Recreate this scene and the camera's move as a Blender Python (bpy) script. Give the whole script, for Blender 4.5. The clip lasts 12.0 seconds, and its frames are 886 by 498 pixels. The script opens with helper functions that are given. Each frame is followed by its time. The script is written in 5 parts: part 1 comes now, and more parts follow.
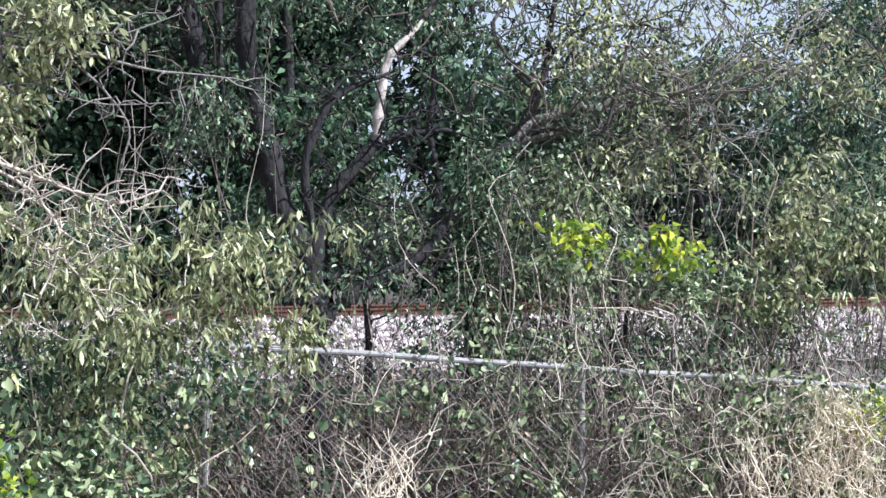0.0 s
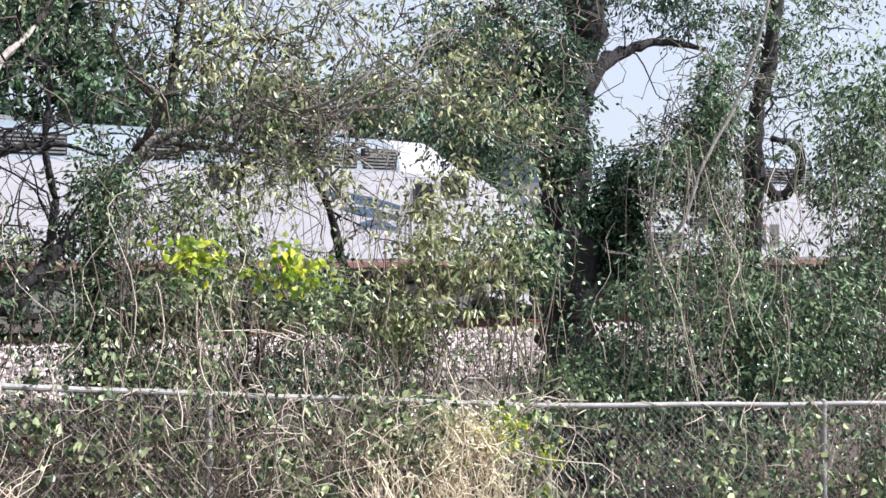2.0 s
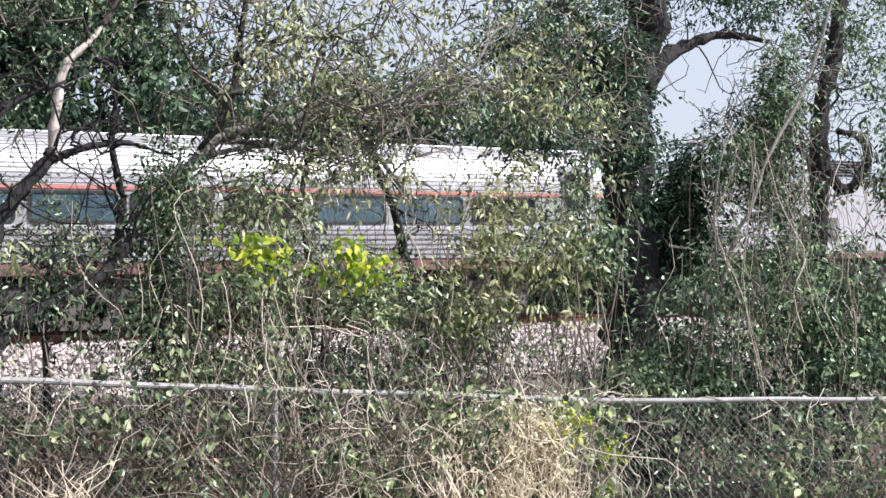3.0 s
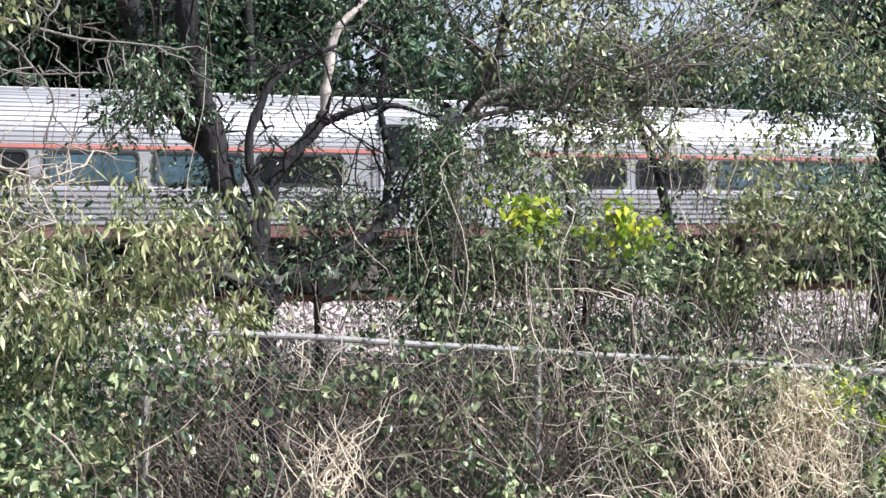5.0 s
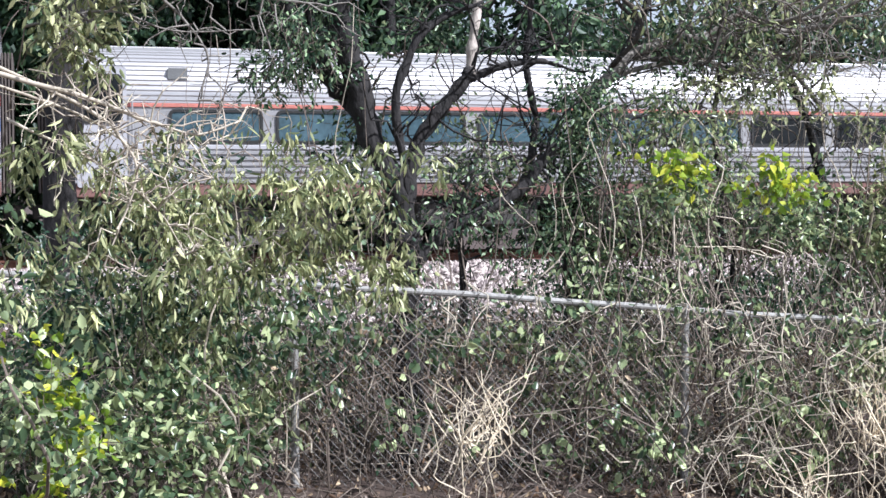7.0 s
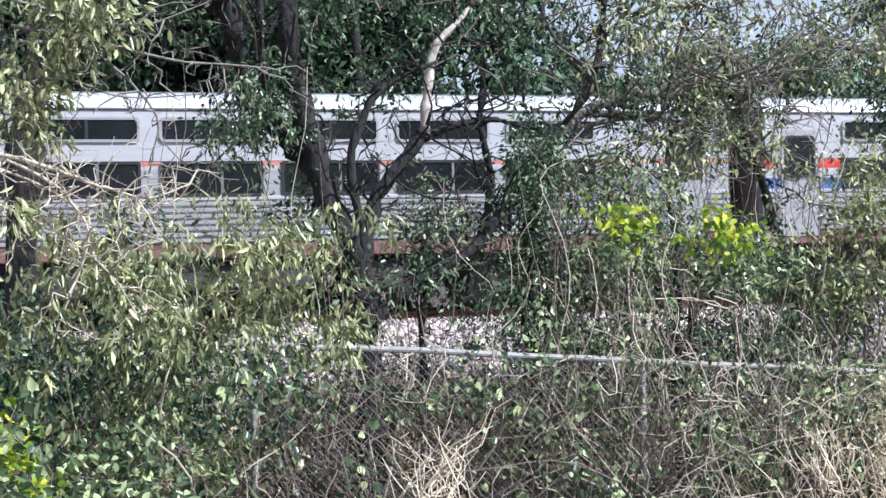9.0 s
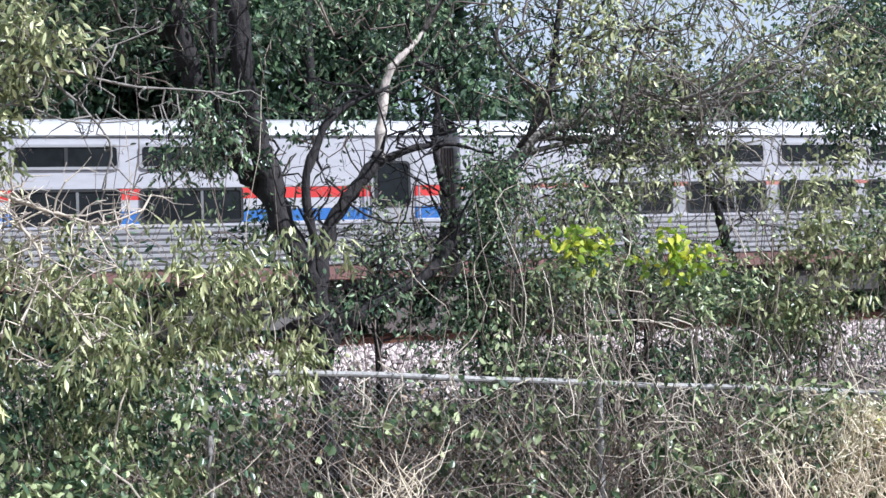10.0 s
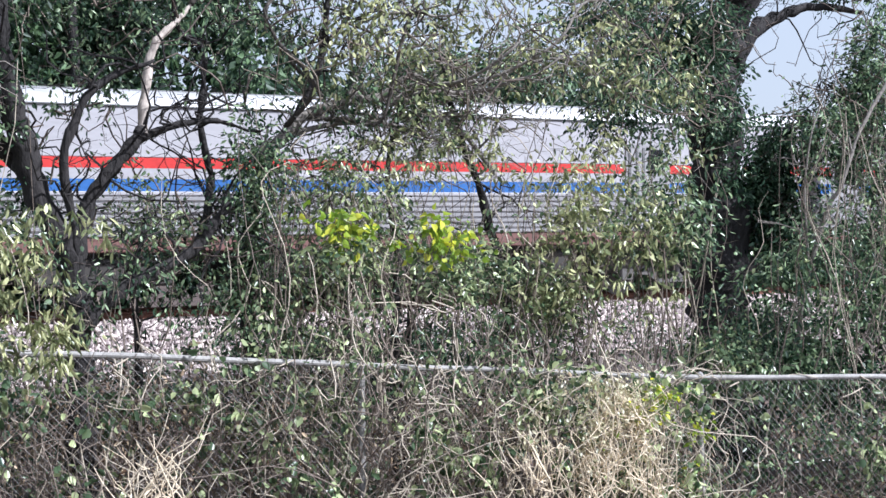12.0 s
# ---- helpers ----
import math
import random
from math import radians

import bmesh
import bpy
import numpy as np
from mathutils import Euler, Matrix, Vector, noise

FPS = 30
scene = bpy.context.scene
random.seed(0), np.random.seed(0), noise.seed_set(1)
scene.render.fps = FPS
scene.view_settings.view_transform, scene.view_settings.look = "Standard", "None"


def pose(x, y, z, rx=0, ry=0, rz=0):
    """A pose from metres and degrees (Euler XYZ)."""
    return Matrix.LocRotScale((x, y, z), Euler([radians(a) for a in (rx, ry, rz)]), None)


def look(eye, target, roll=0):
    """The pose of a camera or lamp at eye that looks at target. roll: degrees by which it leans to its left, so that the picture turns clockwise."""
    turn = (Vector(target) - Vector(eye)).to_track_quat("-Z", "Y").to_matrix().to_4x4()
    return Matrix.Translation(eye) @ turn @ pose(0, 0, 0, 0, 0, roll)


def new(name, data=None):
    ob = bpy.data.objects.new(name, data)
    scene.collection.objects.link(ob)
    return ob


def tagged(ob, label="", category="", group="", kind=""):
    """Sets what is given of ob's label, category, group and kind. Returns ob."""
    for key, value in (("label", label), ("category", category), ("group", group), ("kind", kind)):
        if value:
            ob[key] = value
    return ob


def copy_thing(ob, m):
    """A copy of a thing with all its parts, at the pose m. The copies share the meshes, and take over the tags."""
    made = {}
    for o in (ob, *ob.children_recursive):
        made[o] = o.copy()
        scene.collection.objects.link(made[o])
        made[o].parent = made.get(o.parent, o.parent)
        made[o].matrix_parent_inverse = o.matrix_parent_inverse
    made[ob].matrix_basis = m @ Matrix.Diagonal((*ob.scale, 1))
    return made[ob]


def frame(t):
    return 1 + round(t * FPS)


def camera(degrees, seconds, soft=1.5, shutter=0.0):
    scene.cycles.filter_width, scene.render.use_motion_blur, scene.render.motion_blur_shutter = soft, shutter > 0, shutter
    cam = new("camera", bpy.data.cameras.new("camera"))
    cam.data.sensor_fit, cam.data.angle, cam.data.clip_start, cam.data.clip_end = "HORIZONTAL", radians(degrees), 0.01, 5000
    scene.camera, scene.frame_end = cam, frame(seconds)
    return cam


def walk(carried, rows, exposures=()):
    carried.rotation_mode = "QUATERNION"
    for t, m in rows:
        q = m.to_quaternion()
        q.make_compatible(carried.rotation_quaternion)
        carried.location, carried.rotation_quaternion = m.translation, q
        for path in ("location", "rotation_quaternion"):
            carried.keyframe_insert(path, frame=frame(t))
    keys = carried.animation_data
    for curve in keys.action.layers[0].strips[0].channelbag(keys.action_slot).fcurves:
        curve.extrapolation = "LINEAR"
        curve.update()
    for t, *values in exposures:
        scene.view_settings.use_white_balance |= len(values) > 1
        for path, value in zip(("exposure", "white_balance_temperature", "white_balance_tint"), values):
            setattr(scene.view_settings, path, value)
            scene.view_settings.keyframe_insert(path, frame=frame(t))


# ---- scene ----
cam = camera(34.91, 12.0, soft=1.5)
PATH = [
    (0, (-0.301, -0.228, 1.431), (3.225, 9.129, 1.343), 0.12),
    (0.5, (-0.230, -0.329, 1.364), (4.226, 8.622, 1.224), -0.15),
    (1, (0.067, -0.006, 1.385), (5.148, 8.606, 1.319), 0.32),
    (1.5, (0.076, 0.003, 1.386), (5.577, 8.354, 1.429), -0.00),
    (2, (0.087, 0.015, 1.386), (5.752, 8.256, 1.473), -0.30),
    (2.5, (0.082, 0.010, 1.386), (5.650, 8.316, 1.478), -0.47),
    (3, (0.067, -0.007, 1.385), (5.362, 8.477, 1.446), -0.61),
    (3.2, (0.050, -0.025, 1.384), (5.206, 8.544, 1.428), -0.36),
    (4.8, (0.042, 0.055, 1.367), (3.865, 9.294, 1.230), -0.33),
    (5, (-0.017, 0.088, 1.361), (3.704, 9.368, 1.188), -0.17),
    (5.5, (-0.041, 0.136, 1.361), (3.377, 9.530, 1.076), 0.02),
    (6, (-0.055, 0.141, 1.360), (3.120, 9.615, 0.952), 0.20),
    (6.5, (-0.084, 0.144, 1.353), (2.897, 9.678, 0.882), 0.20),
    (6.7, (-0.083, 0.152, 1.349), (2.819, 9.710, 0.876), 0.05),
    (8.3, (0.001, -0.003, 1.308), (2.691, 9.626, 1.068), -0.55),
    (8.5, (0.029, -0.019, 1.314), (2.777, 9.595, 1.131), -0.85),
    (9, (0.043, -0.019, 1.330), (3.007, 9.532, 1.286), -1.35),
    (9.5, (0.051, -0.024, 1.328), (3.204, 9.466, 1.398), -1.79),
    (10, (0.045, -0.014, 1.315), (3.311, 9.437, 1.445), -1.89),
    (10.5, (0.031, -0.007, 1.271), (3.391, 9.410, 1.427), -1.88),
    (11, (0.035, 0.003, 1.271), (3.606, 9.343, 1.385), -1.65),
    (11.5, (0.061, -0.021, 1.277), (4.080, 9.136, 1.328), -1.22),
    (12, (0.074, 0.000, 1.377), (4.840, 8.791, 1.282), -0.76),
]
EXPOSURE = 0.66
walk(cam, [(t, look(e, g, r)) for t, e, g, r in PATH], [(0, EXPOSURE + 0.06, 5350, 12), (1, EXPOSURE + 0.12, 5450, 12), (1.5, EXPOSURE + 0.16, 5650, 12), (2.5, EXPOSURE + 0.1, 5900, 13), (3.2, EXPOSURE + 0.02, 5800, 13), (4.8, EXPOSURE, 5700, 11), (6, EXPOSURE, 5650, 11), (9, EXPOSURE - 0.03, 5400, 10), (12, EXPOSURE, 5500, 12)])

# ---- light ----
world = bpy.data.worlds.new("world")
scene.world = world
world.use_nodes = True
wn = world.node_tree.nodes
sky = wn.new("ShaderNodeTexSky")
sky.sky_type, sky.sun_disc = "NISHITA", False
SUN_AZ, SUN_EL = 135.0, 47.0        # compass degrees from +y towards +x, and height
sky.sun_elevation, sky.sun_rotation = radians(SUN_EL), radians(SUN_AZ)
sky.air_density, sky.dust_density = 1.0, 2.5
wn["Background"].inputs[1].default_value = 0.084
haze = wn.new("ShaderNodeMix")     # thin white haze over the whole sky
haze.data_type = "RGBA"
haze.inputs[0].default_value, haze.inputs[7].default_value = 0.72, (6.4, 6.5, 6.7, 1)
world.node_tree.links.new(sky.outputs[0], haze.inputs[6])
world.node_tree.links.new(haze.outputs[2], wn["Background"].inputs[0])
lamp = bpy.data.lights.new("sun", "SUN")
lamp.energy, lamp.angle, lamp.color = 5.0, radians(0.6), (1.0, 0.95, 0.88)
sun = new("sun", lamp)
sv = Vector((math.sin(radians(SUN_AZ)) * math.cos(radians(SUN_EL)), math.cos(radians(SUN_AZ)) * math.cos(radians(SUN_EL)), math.sin(radians(SUN_EL))))
sun.matrix_world = look(sv * 60, (0, 0, 0))


# ---- materials ----
def mat(name, base, rough=0.7, metal=0.0, vary=0.25, scale=6.0, bump=0.0, bump_scale=40.0, island=0.0, second=None, stretch=(1, 1, 1), coat=0.0):
    """A surface with stains at a coarse and a fine scale, and relief."""
    m = bpy.data.materials.new(name)
    m.use_nodes = True
    n, l = m.node_tree.nodes, m.node_tree.links
    p = n["Principled BSDF"]
    p.inputs["Roughness"].default_value, p.inputs["Metallic"].default_value = rough, metal
    if coat:
        p.inputs["Coat Weight"].default_value = coat
    tc, mp = n.new("ShaderNodeTexCoord"), n.new("ShaderNodeMapping")
    mp.inputs["Scale"].default_value = stretch
    l.new(tc.outputs["Object"], mp.inputs["Vector"])
    a, b = n.new("ShaderNodeTexNoise"), n.new("ShaderNodeTexNoise")
    for t, sc in ((a, scale), (b, scale * 9)):
        t.inputs["Scale"].default_value, t.inputs["Detail"].default_value = sc, 5
        l.new(mp.outputs[0], t.inputs["Vector"])
    mix = n.new("ShaderNodeMath")
    mix.operation = "ADD"
    l.new(a.outputs[0], mix.inputs[0]), l.new(b.outputs[0], mix.inputs[1])
    rng = n.new("ShaderNodeMapRange")
    rng.inputs[1].default_value, rng.inputs[2].default_value = 0.65, 1.35
    l.new(mix.outputs[0], rng.inputs[0])
    ramp = n.new("ShaderNodeMix")
    ramp.data_type = "RGBA"
    dark = second or tuple(c * (1 - vary) for c in base)
    lite = tuple(min(1, c * (1 + vary * 0.6)) for c in base)
    ramp.inputs[6].default_value, ramp.inputs[7].default_value = (*dark, 1), (*lite, 1)
    l.new(rng.outputs[0], ramp.inputs[0])
    out = ramp.outputs[2]
    if island:
        geo, hsv = n.new("ShaderNodeNewGeometry"), n.new("ShaderNodeHueSaturation")
        for slot, lo, hi in (("Value", 1 - island, 1 + island), ("Hue", 0.5 - island * 0.05, 0.5 + island * 0.03)):
            r = n.new("ShaderNodeMapRange")
            r.inputs[3].default_value, r.inputs[4].default_value = lo, hi
            l.new(geo.outputs["Random Per Island"], r.inputs[0]), l.new(r.outputs[0], hsv.inputs[slot])
        l.new(out, hsv.inputs["Color"])
        out = hsv.outputs[0]
    l.new(out, p.inputs["Base Color"])
    if bump:
        t, bp = n.new("ShaderNodeTexNoise"), n.new("ShaderNodeBump")
        t.inputs["Scale"].default_value, t.inputs["Detail"].default_value = bump_scale, 6
        bp.inputs["Strength"].default_value, bp.inputs["Distance"].default_value = bump, 0.03
        l.new(mp.outputs[0], t.inputs["Vector"]), l.new(t.outputs[0], bp.inputs["Height"]), l.new(bp.outputs[0], p.inputs["Normal"])
    return m


def leaf_mat(name, base, tip, rough=0.45, glow=0.35):
    """Leaf skin: two greens that differ from leaf to leaf, light shining through."""
    m = mat(name, base, rough, vary=0.2, scale=3.0)
    n, l = m.node_tree.nodes, m.node_tree.links
    p, out = n["Principled BSDF"], n["Material Output"]
    geo = n.new("ShaderNodeNewGeometry")
    ramp = n.new("ShaderNodeValToRGB")
    e = ramp.color_ramp.elements
    e[0].position, e[0].color = 0.0, (*[c * 0.55 for c in base], 1)
    e[1].position, e[1].color = 0.45, (*base, 1)
    # the palest leaves carry painted sun highlights in their colour
    for pos, c in ((0.78, tip), (1.0, tuple(min(1, v * 1.6) for v in tip))):
        x = e.new(pos)
        x.color = (*c, 1)
    l.new(geo.outputs["Random Per Island"], ramp.inputs[0]), l.new(ramp.outputs[0], p.inputs["Base Color"])
    p.inputs["Specular IOR Level"].default_value = 0.55
    tr, mx = n.new("ShaderNodeBsdfTranslucent"), n.new("ShaderNodeMixShader")
    l.new(ramp.outputs[0], tr.inputs[0])
    mx.inputs[0].default_value = glow
    l.new(p.outputs[0], mx.inputs[1]), l.new(tr.outputs[0], mx.inputs[2]), l.new(mx.outputs[0], out.inputs[0])
    return m


M_SOIL = mat("leaf_litter_soil", (0.075, 0.05, 0.04), 0.95, vary=0.5, scale=1.2, bump=0.8, bump_scale=14)
M_BALLAST = mat("ballast_stone", (0.13, 0.105, 0.095), 0.95, vary=0.4, scale=2.0, bump=0.9, bump_scale=18)
M_STONE = mat("loose_ballast_stone", (0.46, 0.385, 0.36), 0.9, vary=0.3, scale=8, island=0.75)
M_RUST = mat("rusty_rail_steel", (0.16, 0.07, 0.045), 0.75, metal=0.3, vary=0.4, scale=5)
M_TIE = mat("weathered_tie_wood", (0.11, 0.08, 0.06), 0.9, vary=0.4, scale=3, bump=0.5)
M_GALV = mat("galvanised_steel", (0.33, 0.315, 0.30), 0.7, metal=0.2, vary=0.4, scale=7, bump=0.15)
M_WIRE = mat("chain_link_wire", (0.2, 0.19, 0.185), 0.6, metal=0.3, vary=0.4, scale=3)
M_BARK = mat("grey_brown_bark", (0.085, 0.072, 0.062), 0.9, vary=0.5, scale=7, bump=1.0, bump_scale=30, stretch=(1, 1, 0.35))
# dark bark, blackened further to hold the canopy's shade in its colour
M_BARKD = mat("shade_dark_bark", (0.03, 0.026, 0.026), 0.92, vary=0.5, scale=6, bump=1.0, bump_scale=25, stretch=(1, 1, 0.35))
# pale bark with sunlight painted into its whitish colour
M_PALE = mat("sunlit_pale_bark", (0.58, 0.50, 0.44), 0.8, vary=0.35, scale=9, bump=0.5, bump_scale=30, stretch=(1, 1, 0.4))
M_TWIG = mat("dry_twig", (0.5, 0.43, 0.34), 0.85, vary=0.3, scale=5, island=0.45)
M_TWIGD = mat("brown_twig", (0.17, 0.135, 0.11), 0.85, vary=0.3, scale=5, island=0.5)
M_STRAW = mat("dry_straw", (0.72, 0.61, 0.45), 0.85, vary=0.25, scale=5, island=0.4)
M_VINE = mat("grey_vine_bark", (0.24, 0.215, 0.19), 0.85, vary=0.35, scale=6, bump=0.5)
L_OLIVE = leaf_mat("olive_leaf", (0.22, 0.255, 0.115), (0.61, 0.61, 0.33), rough=0.28, glow=0.4)
# green with depth shade and a bluish haze mixed into its colour
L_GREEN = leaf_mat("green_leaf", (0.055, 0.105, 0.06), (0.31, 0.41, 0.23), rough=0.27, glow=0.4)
# dark green with the shade of inner and hindmost leaves put into it
L_DARK = leaf_mat("shade_dark_leaf", (0.04, 0.085, 0.05), (0.11, 0.18, 0.1), rough=0.26)
L_LIME = leaf_mat("yellow_green_leaf", (0.26, 0.40, 0.04), (0.62, 0.62, 0.06), glow=0.45)
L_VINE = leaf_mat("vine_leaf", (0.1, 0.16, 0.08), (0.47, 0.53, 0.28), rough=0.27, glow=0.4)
L_BROWN = leaf_mat("dead_leaf", (0.22, 0.14, 0.09), (0.45, 0.34, 0.22), glow=0.15)
# far leaves darkened in colour for the shadow gaps between the crowns
L_FAR = leaf_mat("far_leaf", (0.04, 0.082, 0.045), (0.12, 0.19, 0.09), rough=0.5)
L_BLOND = leaf_mat("bleached_leaf", (0.55, 0.49, 0.31), (0.78, 0.74, 0.5), glow=0.3)


# ---- mesh helpers ----
RNG = np.random.default_rng(7)


class Mesh:
    """Gathers vertices and faces of one mesh."""

    def __init__(self):
        self.v, self.f, self.n = [], [], 0

    def add(self, verts, faces):
        self.v.append(np.asarray(verts, float).reshape(-1, 3))
        self.f.extend([tuple(int(i) + self.n for i in q) for q in faces])
        self.n += len(self.v[-1])
        return self

    def tube(self, pts, radii, sides=7, cap=True):
        """A tapered, bent tube along pts."""
        p = np.asarray(pts, float)
        r = np.broadcast_to(np.asarray(radii, float), (len(p),))
        d = np.gradient(p, axis=0)
        d /= np.linalg.norm(d, axis=1)[:, None] + 1e-9
        ref = np.array([0.31, 0.93, 0.19]) if abs(d[:, 1]).mean() < 0.8 else np.array([1.0, 0.1, 0.2])
        a = np.cross(d, ref)
        a /= np.linalg.norm(a, axis=1)[:, None] + 1e-9
        b = np.cross(d, a)
        th = np.arange(sides) / sides * 2 * np.pi
        ring = p[:, None] + r[:, None, None] * (np.cos(th)[None, :, None] * a[:, None] + np.sin(th)[None, :, None] * b[:, None])
        k = len(p)
        faces = [(i * sides + j, i * sides + (j + 1) % sides, (i + 1) * sides + (j + 1) % sides, (i + 1) * sides + j) for i in range(k - 1) for j in range(sides)]
        if cap:
            faces += [tuple(range(sides))[::-1], tuple((k - 1) * sides + j for j in range(sides))]
        return self.add(ring.reshape(-1, 3), faces)

    def box(self, x0, x1, y0, y1, z0, z1, c=0.0):
        """A box with its edges cut off by c."""
        v, f = chamfer_box(x0, x1, y0, y1, z0, z1, c)
        return self.add(v, f)

    def extrude(self, section, x0, x1, closed=False, cap=False):
        """A section of (y, z) drawn along x."""
        k = len(section)
        v = [(x0, y, z) for y, z in section] + [(x1, y, z) for y, z in section]
        f = [(i, (i + 1) % k, k + (i + 1) % k, k + i) for i in range(k if closed else k - 1)]
        if cap:
            f += [tuple(range(k))[::-1], tuple(range(k, 2 * k))]
        return self.add(v, f)

    def data(self, name, material, smooth=False):
        me = bpy.data.meshes.new(name)
        v = np.concatenate(self.v) if self.v else np.zeros((0, 3))
        me.from_pydata(v.tolist(), [], self.f)
        if smooth:
            me.shade_smooth()
        me.materials.append(material)
        me.update()
        return me


def chamfer_box(x0, x1, y0, y1, z0, z1, c):
    if c <= 0:
        v = [(x, y, z) for x in (x0, x1) for y in (y0, y1) for z in (z0, z1)]
        return v, [(0, 1, 3, 2), (4, 6, 7, 5), (0, 4, 5, 1), (2, 3, 7, 6), (0, 2, 6, 4), (1, 5, 7, 3)]
    sec = [(y0 + c, z0), (y1 - c, z0), (y1, z0 + c), (y1, z1 - c), (y1 - c, z1), (y0 + c, z1), (y0, z1 - c), (y0, z0 + c)]
    v, ins = [], [(y0 + (y1 - y0) * 0.5 + (y - (y0 + y1) / 2) * (1 - 2 * c / max(y1 - y0, 1e-6)), (z0 + z1) / 2 + (z - (z0 + z1) / 2) * (1 - 2 * c / max(z1 - z0, 1e-6))) for y, z in sec]
    for x, s in ((x0, ins), (x0 + c, sec), (x1 - c, sec), (x1, ins)):
        v += [(x, y, z) for y, z in s]
    f = [(i * 8 + j, i * 8 + (j + 1) % 8, i * 8 + 8 + (j + 1) % 8, i * 8 + 8 + j) for i in range(3) for j in range(8)]
    return v, f + [tuple(range(8))[::-1], tuple(range(24, 32))]


def part(name, mb, material, parent, label="", smooth=False):
    ob = new(name, mb.data(name, material, smooth) if isinstance(mb, Mesh) else mb)
    ob.parent = parent
    return tagged(ob, label)


def thing(name, label, category, group="", kind="", at=(0, 0, 0)):
    ob = new(name)
    ob.location = at
    return tagged(ob, label, category, group, kind)


def leaf_data(name, centres, size, material, droop=0.35, wide=0.42, rng=RNG, long=1.0, away=None):
    """One mesh of folded leaves at the given centres; away: the way from the heart of each leaf's clump."""
    n = len(centres)
    d = rng.normal(size=(n, 3))
    if away is not None:
        d = d * 0.45 + away / (np.linalg.norm(away, axis=1)[:, None] + 1e-6)
    d[:, 2] -= droop * 2.2
    d /= np.linalg.norm(d, axis=1)[:, None]
    s = np.cross(d, rng.normal(size=(n, 3)))
    s /= np.linalg.norm(s, axis=1)[:, None] + 1e-9
    nn = np.cross(d, s)
    L = size * rng.uniform(0.55, 1.3, n)[:, None] * long
    W = size * wide * rng.uniform(0.7, 1.2, n)[:, None]
    fold = W * rng.uniform(0.05, 0.35, n)[:, None]
    base, curl = centres - d * L * 0.5, L * rng.uniform(-0.05, 0.22, n)[:, None]
    if size < 0.15:
        v = np.stack([base, base + d * L * 0.25 + s * W * 0.42 + nn * fold, base + d * L * 0.6 + s * W * 0.45 + nn * (fold - curl * 0.3), base + d * L - nn * curl,
                      base + d * L * 0.6 - s * W * 0.45 + nn * (fold - curl * 0.3), base + d * L * 0.25 - s * W * 0.42 + nn * fold], 1).reshape(-1, 3)
        i = np.arange(n)[:, None] * 6
        f = np.concatenate([i + [0, 1, 2], i + [0, 2, 3], i + [0, 3, 4], i + [0, 4, 5]], 1).reshape(-1, 3)
    else:
        v = np.stack([base, base + d * L * 0.42 + s * W * 0.5 + nn * fold, base + d * L - nn * curl, base + d * L * 0.42 - s * W * 0.5 + nn * fold], 1).reshape(-1, 3)
        i = np.arange(n)[:, None] * 4
        f = np.concatenate([i + [0, 1, 2], i + [0, 2, 3]], 1).reshape(-1, 3)
    me = bpy.data.meshes.new(name)
    me.vertices.add(len(v)), me.loops.add(f.size), me.polygons.add(len(f))
    me.vertices.foreach_set("co", v.ravel())
    me.loops.foreach_set("vertex_index", f.ravel().astype(np.int32))
    me.polygons.foreach_set("loop_start", np.arange(len(f), dtype=np.int32) * 3)
    me.update(calc_edges=True)
    me.materials.append(material)
    return me


def clumps(blobs, rng=RNG, spread=0.13, per=26):
    """Leaf centres inside blobs (x, y, z, rx, ry, rz, leaves): sprays first, clumps in them, leaves in those, so that gaps stay."""
    out, cores, way = [], [], []
    for x, y, z, rx, ry, rz, n in blobs:
        k, m1 = max(1, int(n / per)), max(3, int(n / 190))
        r3 = np.array([rx, ry, rz])
        u = rng.normal(size=(m1, 3))
        u /= np.linalg.norm(u, axis=1)[:, None]
        spray = np.array([x, y, z]) + u * (rng.uniform(0, 1.15, m1) ** 0.5)[:, None] * r3
        c = spray[rng.integers(0, m1, k)] + rng.normal(size=(k, 3)) * r3 * 0.62 / m1 ** 0.34
        cores.append(c)
        m = rng.integers(max(2, per // 3), per * 5 // 3, k)
        idx = np.repeat(np.arange(k), m)
        sp = spread * rng.uniform(0.4, 1.5, k)[idx][:, None]
        off = rng.normal(size=(len(idx), 3)) * sp * np.array([1, 1, 0.8])
        way.append(off)
        out.append(c[idx] + off)
    return np.concatenate(out), np.concatenate(cores), np.concatenate(way)


def wobble(a, b, n=7, amp=0.08, sag=0.0, rng=RNG):
    """A bent line from a to b, with soft waves and a few kinks."""
    a, b = np.asarray(a, float), np.asarray(b, float)
    t = np.linspace(0, 1, n)[:, None]
    w = np.zeros((n, 3))
    for k in range(1, 5):
        w += np.sin(np.pi * k * t) * rng.normal(size=3) * amp * 0.62 / k ** 0.9
    p = a + (b - a) * t + w
    p[1:-1] += rng.normal(size=(n - 2, 3)) * amp * 0.03
    p[:, 2] -= sag * 4 * (t * (1 - t))[:, 0]
    return p


def twigs(mb, cores, length, r, rng=RNG, down=0.2, share=1.0, n=5, sides=3):
    """Thin crooked twigs that start at the cores."""
    for c in cores:
        if rng.random() > share:
            continue
        d = rng.normal(size=3)
        d[2] -= down
        d /= np.linalg.norm(d)
        e = c + d * length * rng.uniform(0.5, 1.5)
        mb.tube(wobble(c, e, n, length * 0.25, 0, rng), np.linspace(r, r * 0.4, n), sides, cap=False)
    return mb


